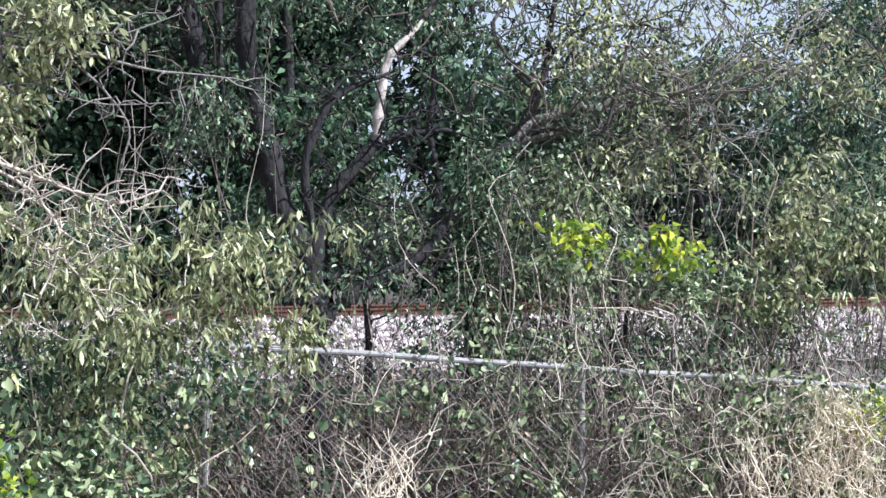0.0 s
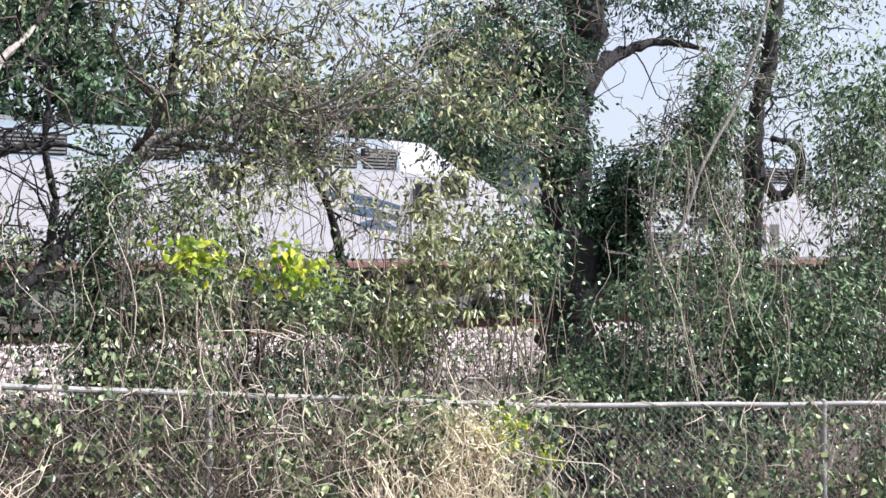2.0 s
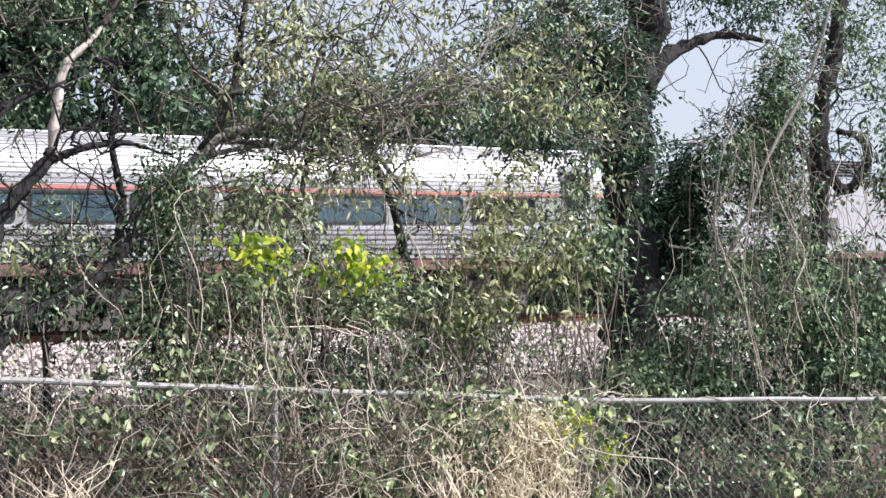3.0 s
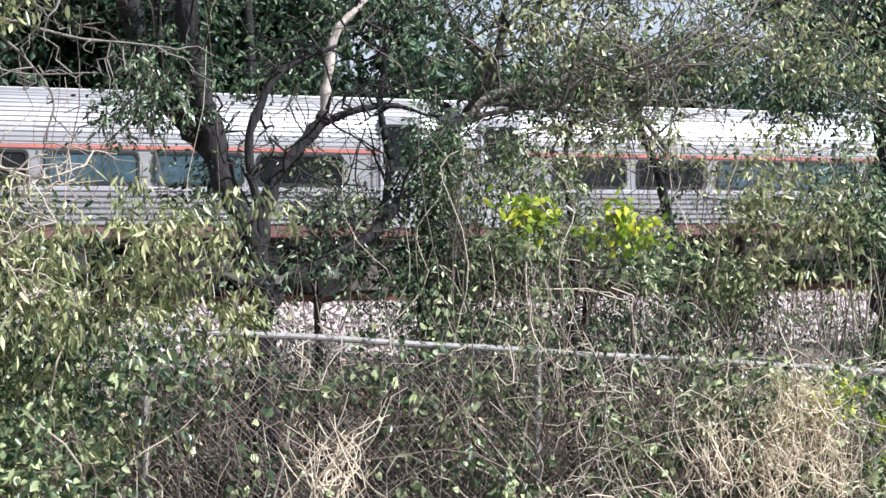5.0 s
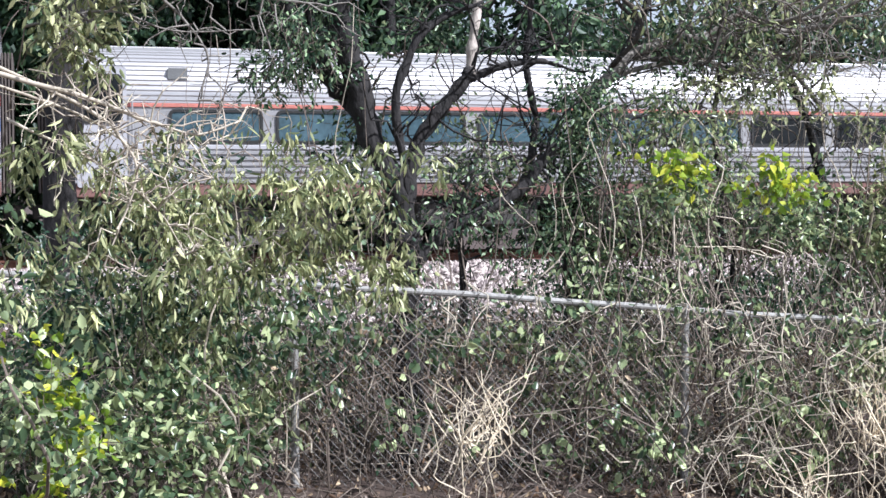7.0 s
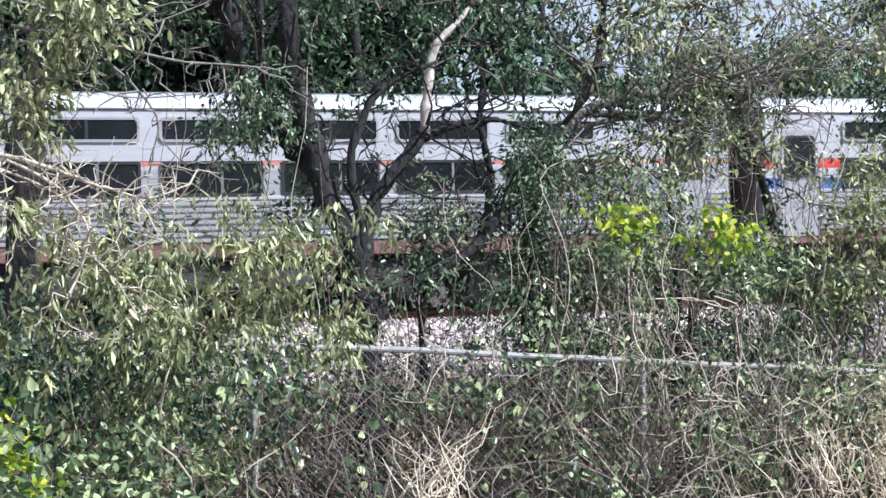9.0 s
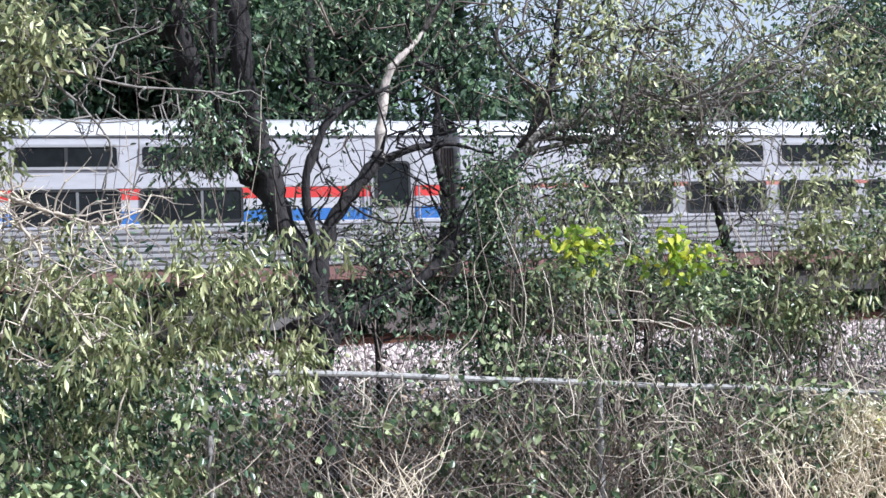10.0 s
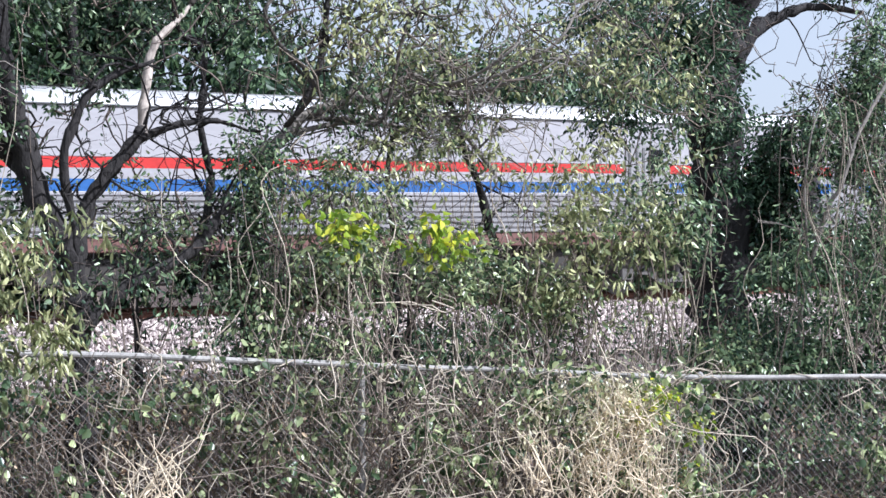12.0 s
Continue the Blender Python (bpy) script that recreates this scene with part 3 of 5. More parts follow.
def locomotive(name="locomotive"):
    """A streamlined diesel locomotive: sloped nose and cab, flat sides, dark upper band with grilles."""
    half = 9.75
    loco = thing(name, "white and silver diesel locomotive with blue-grey roof band", "locomotive", "cars of the train")
    mb = Mesh()
    # body, then cab and nose as narrowing sections along x
    full = [(-1.5, 1.25), (-1.6, 1.45), (-1.6, 3.30), (-1.6, 3.31), (1.6, 3.31), (1.6, 3.30), (1.6, 1.45), (1.5, 1.25)]
    stations = [(-half, 1.0, 3.31), (half - 2.1, 1.0, 3.31), (half - 1.7, 0.99, 3.2), (half - 0.9, 0.96, 2.8), (half - 0.2, 0.92, 2.42), (half + 0.25, 0.88, 2.15), (half + 0.4, 0.84, 1.8)]
    k = 8
    v = []
    for x, w, top in stations:
        zt = (top - 1.25) / (3.31 - 1.25)
        v += [(x, y * w, 1.25 + (z - 1.25) * zt) for y, z in full]
    f = [(i * k + j, i * k + (j + 1) % k, (i + 1) * k + (j + 1) % k, (i + 1) * k + j) for i in range(len(stations) - 1) for j in range(k)]
    mb.add(v, f + [tuple(range(k))[::-1], tuple(range((len(stations) - 1) * k, len(stations) * k))])
    body = part("body", mb, M_WHITE, loco, "silver-white flat side and sloped nose")
    up = [(-1.58, 3.31), (-1.50, 3.60), (-1.22, 3.92), (-0.8, 4.08), (0.8, 4.08), (1.22, 3.92), (1.50, 3.60), (1.58, 3.31)]
    mb = Mesh().extrude(up, -half, half - 3.9, True, True)
    part("roof", mb, M_HAZE, loco, "faded blue-grey roof with sloped shoulders")
    cab = [[(x, y * w, z0 + (z - 3.31) * h) for y, z in up] for x, w, h, z0 in ((half - 3.9, 1.0, 1.0, 3.31), (half - 2.8, 0.98, 0.95, 3.31), (half - 1.9, 0.92, 0.08, 3.31))]
    mb = Mesh().add(np.array(cab).reshape(-1, 3), [(i * 8 + j, i * 8 + (j + 1) % 8, i * 8 + 8 + (j + 1) % 8, i * 8 + 8 + j) for i in range(2) for j in range(8)] + [tuple(range(16, 24))])
    c = part("cab", mb, M_WHITE, loco, "white cab above the nose")
    ws = Mesh()
    for y0, y1 in ((-1.25, -0.08), (0.08, 1.25)):
        ws.add([(half - 2.6, y0 * 0.7, 3.95), (half - 2.6, y1 * 0.7, 3.95), (half - 1.99, y1, 3.5), (half - 1.99, y0, 3.5)], [(0, 1, 2, 3)])
    part("windscreen", ws, M_GLASSB, c, "bluish split windscreen")
    for s in (-1, 1):
        window(loco, half - 2.5, 2.78, 3.26, 0.72, s, 1.603, M_GLASS)
        window(loco, half - 8.15, 2.86, 3.27, 0.6, s, 1.603, M_GLASS)
        door(loco, half - 3.35, s, 1.60, 1.40, 3.22, 0.62, M_WHITE, M_GLASS)
        part("sill", Mesh().box(-half + 0.1, half - 1.0, *sorted((s * 1.50, s * 1.615)), 1.24, 1.40, 0.02), M_SILL, loco, "red sill along the side")
        # swoosh panel and unreadable marks
        for i in range(3):
            u = np.linspace(0, 1, 8)
            x0, x1, zt = half - 5.85 + 0.40 * i, half - 3.95, 2.86 - 0.05 * i
            top = [(x0 + (x1 - x0) * a, zt - 0.30 * i * (1 - a) - 0.9 * (0.3 + 0.25 * i) * a * a) for a in u]
            low = [(x, z - 0.03 - 0.17 * math.sin(math.pi * min(0.9, a))) for (x, z), a in zip(top, u)]
            part("emblem_blade", Mesh().add(*bar((top + low[::-1])[::-1], *sorted((s * 1.600, s * 1.612)))), M_NAVY, loco, "dark blue-grey curved emblem blade")
        for i in range(3):
            part("mark_bar", Mesh().box(-4.28 + i * 0.5, -3.92 + i * 0.5, *sorted((s * 1.600, s * 1.610)), 1.71, 2.31), M_TRUCK, loco, "plain dark bar on the side")
        for x0, x1, z0, z1 in ((half - 6.65, half - 5.0, 3.36, 3.80), (half - 4.85, half - 4.0, 3.36, 3.80), (half - 9.9, half - 9.0, 3.40, 3.80), (-half + 1.4, -half + 3.4, 1.64, 2.07), (-half + 3.6, -half + 5.1, 2.20, 2.44), (-half + 6.0, -half + 8.2, 3.40, 3.80)):
            hi = z0 > 3
            y = 1.56 if hi else 1.602
            g = part("grille", Mesh().box(x0, x1, *sorted((s * (y - 0.1), s * (y + 0.012))), z0, z1, 0.01), M_RUBBER, loco, "louvred grille")
            n = int((z1 - z0) / 0.07)
            for i in range(n):
                z = z0 + 0.03 + i * 0.07
                part("louvre", Mesh().add(*bar([(x0 + 0.04, z), (x1 - 0.04, z), (x1 - 0.04, z + 0.035), (x0 + 0.04, z + 0.035)], *sorted((s * (y + 0.012), s * (y + 0.035))))), M_GRILLE, g)
        for x in (half - 2.9, -half + 0.5):
            part("grab_rail", Mesh().tube([(x, s * 1.66, 1.5), (x, s * 1.66, 2.7)], 0.02, 6), M_STEEL, loco)
        part("headlight", Mesh().tube([(half - 0.85, s * 0.5, 2.68), (half - 0.42, s * 0.5, 2.64)], 0.13, 12), M_LAMP, loco)
    part("pilot", Mesh().add(*bar([(half - 1.6, 1.25), (half + 0.38, 1.25), (half + 0.52, 0.45), (half + 0.1, 0.32), (half - 1.5, 0.6)], -1.35, 1.35)), M_WHITE, loco, "grey-white snow plough pilot")
    part("fuel_tank", Mesh().box(-2.3, 2.3, -1.35, 1.35, 0.35, 1.1, 0.12), M_TRUCK, loco, "grey fuel tank under the floor")
    part("underframe", Mesh().box(-half + 0.2, half - 1.5, -1.25, 1.25, 0.95, 1.26, 0.03), M_UNDER, loco)
    for x in (-6.5, -4.6, -2.7):
        part("roof_fan", Mesh().tube([(x, 0, 4.06), (x, 0, 4.20)], 0.62, 18), M_GRILLE, loco)
    part("horn", Mesh().tube([(half - 4.9, -0.3, 4.05), (half - 4.9, -0.3, 4.22), (half - 4.5, -0.3, 4.24)], [0.03, 0.03, 0.08], 8), M_STEEL, loco)
    truck(loco, -6.6, 2.75), truck(loco, 6.4, 2.75)
    return loco


def build_train():
    """The cars, front to back, as (thing, place of its centre along the train)."""
    cars = [(locomotive(), 0.5 - 9.75)]
    second = copy_thing(cars[0][0], pose(0, 0, 0))
    cars.append((second, -20.1 - 9.75))
    first = tubular_coach()
    cars.append((first, -40.1 - 12.75))
    for i in range(1, 4):
        c = tubular_coach(seed=i + 1)
        cars.append((c, -40.1 - 12.75 - 25.6 * i + (0.3 if i > 1 else 0)))
    win = [(-9.8 + 2.2 * i, 1.86) for i in range(9)]
    fore = [(x + 0.9, w) for x, w in win]
    diner = tall_car("dining_car", "silver-white dining car with red and blue striped window band", True, win[:7] + win[8:], win[:5] + [(6.2, 1.2)])
    cars.append((diner, -142.4 - 12.8))
    sleeper = tall_car("sleeping_car", "silver-white sleeping car with thin faded red stripes", False, fore, fore)
    for s in (-1, 1):
        for i in range(5):
            part("mark_bar", Mesh().box(9.72 + i * 0.28, 9.94 + i * 0.28, *sorted((s * 1.592, s * 1.602)), 2.34, 2.66), M_HAZE, sleeper, "plain blue-grey bar on the side")
    cars.append((sleeper, -168.1 - 13.05))
    sleeper = tall_car("sleeping_car", "silver-white sleeping car with bright red and blue stripes", True, win, win)
    cars.append((sleeper, -206.68))
    bag = tall_car("baggage_car", "windowless silver-white baggage car with red and blue stripes", True, [], [])
    for x in (-8.0, 8.0):
        for s in (-1, 1):
            d = part("cargo_door", Mesh().add(*bar(rounded(x - 0.6, x + 0.6, 1.45, 3.36, 0.06), *sorted((s * 1.60, s * 1.618)))), M_STEEL, bag, "grey steel side door with a small window")
            part("door_window", Mesh().add(*bar(rounded(x + 0.02, x + 0.42, 2.72, 3.24, 0.07), *sorted((s * 1.618, s * 1.628)))), M_GLASS, d)
            for dx in (-0.5, -0.3, -0.12):
                part("door_rib", Mesh().box(x + dx - 0.03, x + dx + 0.03, *sorted((s * 1.618, s * 1.635)), 1.6, 3.28), M_GRILLE, d)
    cars.append((bag, -232.4))
    return cars


CARS = build_train()
SPEED = 20.3


def motions():
    """The train runs from left to right at a steady speed."""
    for car, s in CARS:
        walk(car, [(t, pose(s + SPEED * t, TRACK, 0)) for t in range(0, 13)])


# ---- fence ----
POSTS = [(-4.4, 10.45, 0.93), (-1.35, 10.35, 0.80), (1.74, 10.19, 0.63), (4.76, 10.02, 0.37), (7.76, 9.58, 0.13), (10.75, 9.10, 0.00), (13.75, 8.65, -0.12), (16.75, 8.2, -0.25)]
FH = 1.5


def fence_point(u, z=0.0):
    """A point u posts along the fence, z below the top rail."""
    i = min(int(u), len(POSTS) - 2)
    a, b = np.array(POSTS[i]), np.array(POSTS[i + 1])
    p = a + (b - a) * (u - i)
    return p - np.array([0, 0, z])


def build_fence():
    fence = thing("chain_link_fence", "weathered galvanised chain-link fence overgrown with dry vines", "fence")
    for i, p in enumerate(POSTS):
        z0 = float(ground_z(p[0], p[1])) - 0.1
        post = part("post", Mesh().tube([(p[0], p[1], z0), (p[0], p[1], p[2] - 0.01)], 0.030, 12), M_GALV, fence, "galvanised steel tube post")
        cap = [(p[0], p[1], p[2] - 0.03), (p[0], p[1], p[2] + 0.0), (p[0], p[1], p[2] + 0.035), (p[0], p[1], p[2] + 0.05)]
        part("cap", Mesh().tube(cap, [0.036, 0.037, 0.028, 0.008], 12), M_GALV, post)
        for z in (0.12, 0.5, 0.9, 1.25):
            part("tie_band", Mesh().tube([(p[0], p[1], p[2] - z - 0.012), (p[0], p[1], p[2] - z + 0.012)], 0.034, 12), M_GALV, post)
    for i in range(len(POSTS) - 1):
        a, b = np.array(POSTS[i]), np.array(POSTS[i + 1])
        p = wobble(a, b, 8, 0.012)
        part("top_rail", Mesh().tube(p, 0.025, 10), M_GALV, fence, "galvanised top rail")
    # woven wire: zigzag strands
    w, h = 0.036, 0.036
    for i in range(len(POSTS) - 1):
        a, b = np.array(POSTS[i]), np.array(POSTS[i + 1])
        length = np.linalg.norm(b - a)
        ex, mb = (b - a) / length, Mesh()
        rows = int(FH / h)
        for k in range(int(length / (2 * w))):
            z = np.arange(rows + 1)
            s = (k * 2 + (z % 2)) * w
            side = np.where(z % 2 == 0, 0.004, -0.004)
            bow = 0.02 * np.sin(z / rows * np.pi) * math.sin(k * 0.21)
            pts = a + s[:, None] * ex + np.stack([0 * s, -0.03 + side + bow, -0.01 - z * h], 1)
            mb.tube(pts, 0.0018, 3, cap=False)
            s2 = (k * 2 + 2 - (z % 2)) * w
            pts = a + s2[:, None] * ex + np.stack([0 * s, -0.03 - side + bow, -0.01 - z * h], 1)
            mb.tube(pts, 0.0018, 3, cap=False)
        part("wire_mesh", mb, M_WIRE, fence, "diamond wire mesh")


build_fence()


# ---- trees ----
DENSE = 1.7
def crown(parent, blobs, size, material, twig_mat=M_TWIGD, droop=0.35, wide=0.42, per=26, spread=0.10, twig=0.3, twig_r=0.004, share=0.5, long=1.0, label="", name="crown"):
    c, cores, way = clumps([(*q[:6], q[6] * DENSE) for q in blobs] if size < 0.1 else blobs, RNG, spread, per)
    tagged(part("twig_mass", twigs(Mesh(), cores, twig, twig_r, share=share), twig_mat, parent, "fine bare twigs"), kind="stuff")
    if size < 0.1 and name == "crown":
        tagged(part("branchlet_mass", twigs(Mesh(), cores[::5], 0.75, 0.0085, down=-0.2, n=8, sides=4), M_TWIGD, parent, "thin grey branchlets"), kind="stuff")
    return part(name, leaf_data(name, c, size, material, droop, wide, long=long, away=way), None, parent, label)


def ground_under(pts):
    """The limb's line with its foot run down into the ground."""
    x, y, z = pts[0]
    return [(x, y, float(ground_z(x, y)) - 0.1)] + list(pts)


def build_trees():
    # the many-stemmed tree just behind the fence
    t = thing("forked_tree", "many-stemmed tree with dark trunks and one pale sunlit limb", "tree")
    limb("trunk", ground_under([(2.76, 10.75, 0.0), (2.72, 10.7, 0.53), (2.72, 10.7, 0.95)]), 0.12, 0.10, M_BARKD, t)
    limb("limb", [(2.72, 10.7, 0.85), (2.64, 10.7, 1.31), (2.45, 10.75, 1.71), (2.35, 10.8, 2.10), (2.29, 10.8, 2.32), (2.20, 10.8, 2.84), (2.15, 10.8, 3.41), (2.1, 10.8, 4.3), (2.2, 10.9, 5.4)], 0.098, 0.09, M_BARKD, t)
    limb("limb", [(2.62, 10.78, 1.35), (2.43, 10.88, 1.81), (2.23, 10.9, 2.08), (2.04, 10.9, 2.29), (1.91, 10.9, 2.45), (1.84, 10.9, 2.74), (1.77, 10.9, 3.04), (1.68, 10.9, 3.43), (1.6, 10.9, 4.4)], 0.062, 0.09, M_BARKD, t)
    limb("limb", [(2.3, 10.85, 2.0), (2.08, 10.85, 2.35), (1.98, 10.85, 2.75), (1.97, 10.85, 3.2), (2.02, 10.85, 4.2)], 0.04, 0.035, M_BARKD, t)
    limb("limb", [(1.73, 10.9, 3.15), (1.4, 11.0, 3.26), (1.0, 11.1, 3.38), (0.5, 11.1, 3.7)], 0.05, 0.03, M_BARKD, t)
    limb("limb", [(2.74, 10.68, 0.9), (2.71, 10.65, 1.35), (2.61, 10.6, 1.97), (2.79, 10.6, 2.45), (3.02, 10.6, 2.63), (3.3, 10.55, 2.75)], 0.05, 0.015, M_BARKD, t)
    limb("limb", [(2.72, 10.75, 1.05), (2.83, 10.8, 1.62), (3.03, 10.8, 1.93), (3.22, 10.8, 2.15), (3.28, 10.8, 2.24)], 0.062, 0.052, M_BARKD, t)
    limb("pale_limb", [(3.265, 10.8, 2.20), (3.30, 10.8, 2.56), (3.365, 10.8, 2.87), (3.46, 10.8, 3.0), (3.58, 10.8, 3.12), (3.70, 10.8, 3.26)], 0.046, 0.016, M_PALE, t, "pale sunlit limb", sprigs=0)
    limb("limb", [(3.68, 10.8, 3.24), (3.78, 10.8, 3.4), (3.9, 10.8, 3.6), (4.1, 10.9, 4.2)], 0.028, 0.016, M_BARK, t)
    limb("limb", [(3.22, 10.8, 2.15), (3.51, 10.75, 2.27), (3.80, 10.7, 2.31), (3.99, 10.7, 2.28)], 0.035, 0.015, M_BARKD, t)
    limb("limb", [(2.73, 10.62, 0.70), (2.94, 10.6, 0.92), (3.31, 10.6, 1.13), (3.60, 10.6, 1.28), (3.75, 10.6, 1.45), (3.9, 10.6, 1.65)], 0.058, 0.035, M_BARKD, t)
    limb("limb", [(3.97, 11.2, 1.89), (3.88, 11.2, 2.32), (3.91, 11.2, 2.66), (3.91, 11.2, 2.94), (3.74, 11.2, 3.06), (3.67, 11.2, 3.27), (3.7, 11.2, 3.9)], 0.028, 0.022, M_BARKD, t)
    limb("limb", [(3.6, 10.6, 1.28), (3.8, 10.9, 1.5), (3.97, 11.2, 1.89)], 0.035, 0.028, M_BARKD, t)
    # the last two blobs hang unseen overhead, added to throw shade on the trunks
    crown(t, [(4.0, 11.2, 3.2, 0.9, 0.6, 0.5, 560), (3.0, 11.1, 3.35, 0.6, 0.5, 0.4, 560), (3.0, 11.3, 2.5, 0.45, 0.25, 0.5, 260), (2.0, 10.8, 2.45, 0.42, 0.3, 0.3, 700), (2.3, 11.0, 1.5, 0.25, 0.15, 0.4, 240), (3.2, 11.2, 4.7, 1.6, 1.0, 0.8, 1500), (1.0, 10.8, 4.4, 1.2, 1.0, 0.8, 1600), (1.1, 11.0, 3.3, 0.9, 0.5, 0.5, 1500), (2.9, 9.8, 5.0, 1.0, 0.7, 0.5, 1500), (1.5, 9.9, 5.2, 1.0, 0.7, 0.5, 1300)], 0.065, L_GREEN, per=18)

    # stems wound with creepers, and the arching branch
    t = thing("arching_tree", "slender grey tree with a long arching branch hung with vines", "tree")
    limb("trunk", ground_under([(4.21, 11.0, 0.2), (4.20, 11.0, 1.07), (4.27, 11.0, 1.64), (4.39, 11.0, 2.11)]), 0.07, 0.05, M_BARKD, t)
    # arch and next limb use paler grey, sunlight put into the bark colour
    limb("arch", [(4.39, 11.0, 2.08), (4.73, 11.0, 2.40), (5.22, 11.0, 2.56), (5.70, 11.0, 2.56), (6.09, 11.0, 2.40), (6.36, 11.0, 2.20), (6.6, 11.0, 1.9)], 0.05, 0.018, M_VINE, t)
    limb("limb", [(4.42, 11.0, 2.12), (4.8, 11.0, 2.3), (5.4, 10.9, 2.35), (6.0, 10.9, 2.2)], 0.03, 0.01, M_VINE, t)
    limb("limb", [(4.6, 11.0, 2.3), (4.9, 11.1, 2.8), (5.0, 11.1, 3.4), (5.2, 11.1, 4.4)], 0.035, 0.02, M_BARKD, t)
    limb("limb", [(4.95, 11.1, 3.0), (5.3, 11.1, 3.4), (5.7, 11.1, 3.9)], 0.022, 0.012, M_BARKD, t)
    # sunlit front of the crown, its light painted as paler olive leaves
    crown(t, [(6.9, 10.7, 3.25, 1.4, 0.5, 0.6, 620), (5.6, 10.7, 3.5, 1.2, 0.5, 0.5, 330), (8.2, 10.8, 3.4, 0.8, 0.5, 0.6, 380), (4.9, 10.5, 3.3, 0.6, 0.4, 0.5, 220), (5.5, 10.5, 2.9, 0.7, 0.4, 0.4, 240)], 0.07, L_OLIVE, per=11, droop=0.5)
    crown(t, [(6.3, 11.3, 3.25, 2.0, 0.7, 0.75, 330), (4.9, 11.3, 3.2, 0.9, 0.5, 0.7, 300), (5.4, 11.1, 2.4, 1.1, 0.4, 0.3, 600), (6.0, 11.4, 4.8, 2.0, 1.0, 0.7, 500), (8.2, 11.2, 4.2, 1.2, 0.9, 0.8, 600), (8.1, 11.2, 2.95, 0.6, 0.5, 0.45, 480), (7.2, 11.2, 2.9, 0.6, 0.4, 0.4, 320), (8.9, 11.4, 2.6, 0.4, 0.4, 0.4, 300)], 0.062, L_GREEN, per=17, droop=0.5)

    crown(t, [(4.15, 10.8, 1.95, 0.26, 0.2, 0.36, 620), (4.15, 10.75, 1.25, 0.26, 0.2, 0.4, 700), (4.15, 10.75, 0.65, 0.28, 0.2, 0.3, 560)], 0.058, L_GREEN, per=18, name="ivy", label="dark ivy wound round the trunk")
    for x, z, u in ((5.6, 3.3, 0.1), (6.3, 3.7, 0.3), (7.1, 3.0, 0.6), (7.5, 3.5, 0.5), (8.1, 2.9, 0.75), (5.3, 3.8, 0.15), (7.0, 4.1, 0.35), (4.7, 3.7, 0.0), (6.6, 3.2, 0.5)):
        a = np.array([4.55 + 1.6 * u, 11.0, 2.3 + 0.9 * u * (1 - u)])
        b = np.array([x, 10.9 + 0.4 * RNG.normal(), z])
        # outer boughs likewise get the paler grey in place of sunlight
        limb("bough", wobble(a, b, 7, 0.3, -0.15), 0.024, 0.008, M_VINE if u > 0.2 else M_BARK, t, sprigs=11)

    # young trees behind the fence
    for pts, r in (([(6.93, 11.3, 0.0), (6.84, 11.3, 0.98), (6.68, 11.3, 1.50), (6.58, 11.3, 1.86), (6.44, 11.3, 2.17), (6.34, 11.3, 2.43), (6.2, 11.3, 3.0)], 0.045),
                   ([(5.56, 11.0, -0.2), (5.56, 11.0, 0.5), (5.57, 11.0, 1.27), (5.5, 11.0, 1.9), (5.62, 11.0, 2.5)], 0.035),
                   ([(5.10, 11.0, -0.2), (5.09, 11.0, 0.4), (5.10, 11.0, 0.85), (5.2, 11.0, 1.5)], 0.04),
                   ([(3.27, 11.0, -0.2), (3.27, 11.0, 0.6), (3.24, 11.0, 1.1), (3.4, 11.0, 1.6)], 0.035),
                   ([(5.85, 11.4, -0.2), (5.9, 11.4, 0.7), (6.0, 11.4, 1.3)], 0.025)):
        t = thing("sapling", "thin dark-barked young tree behind the fence", "tree", "saplings behind the fence")
        limb("trunk", ground_under(pts), r * 1.15, r * 0.6, M_BARKD, t)
        x, y, z = pts[-1]
        crown(t, [(x, y, z, 0.45, 0.4, 0.5, 380), (x + 0.1, y, z - 0.35, 0.4, 0.3, 0.25, 110)], 0.06, L_VINE, per=12, twig=0.4, share=1.0)

    # dark trunks between the fence and the track, shade put into their bark colour
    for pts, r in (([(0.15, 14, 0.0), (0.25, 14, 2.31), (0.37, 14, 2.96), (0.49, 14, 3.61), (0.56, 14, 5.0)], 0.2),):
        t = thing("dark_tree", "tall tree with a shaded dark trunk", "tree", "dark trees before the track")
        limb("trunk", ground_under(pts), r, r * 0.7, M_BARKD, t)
        x, y, z = pts[-1]
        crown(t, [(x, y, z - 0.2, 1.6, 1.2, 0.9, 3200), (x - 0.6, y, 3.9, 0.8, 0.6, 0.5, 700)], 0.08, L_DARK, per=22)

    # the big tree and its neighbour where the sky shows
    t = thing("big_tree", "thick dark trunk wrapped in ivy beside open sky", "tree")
    # foot widened in dark bark to stand for the shadowed thicket around it
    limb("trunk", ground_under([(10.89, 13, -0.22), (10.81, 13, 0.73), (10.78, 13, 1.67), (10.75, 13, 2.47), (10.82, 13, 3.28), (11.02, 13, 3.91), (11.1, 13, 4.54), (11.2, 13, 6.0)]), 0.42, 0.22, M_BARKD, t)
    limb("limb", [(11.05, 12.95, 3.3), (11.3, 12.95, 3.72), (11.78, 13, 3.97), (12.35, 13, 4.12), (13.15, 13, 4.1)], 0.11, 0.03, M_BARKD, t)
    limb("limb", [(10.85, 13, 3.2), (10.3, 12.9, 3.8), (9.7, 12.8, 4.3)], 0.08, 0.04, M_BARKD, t)
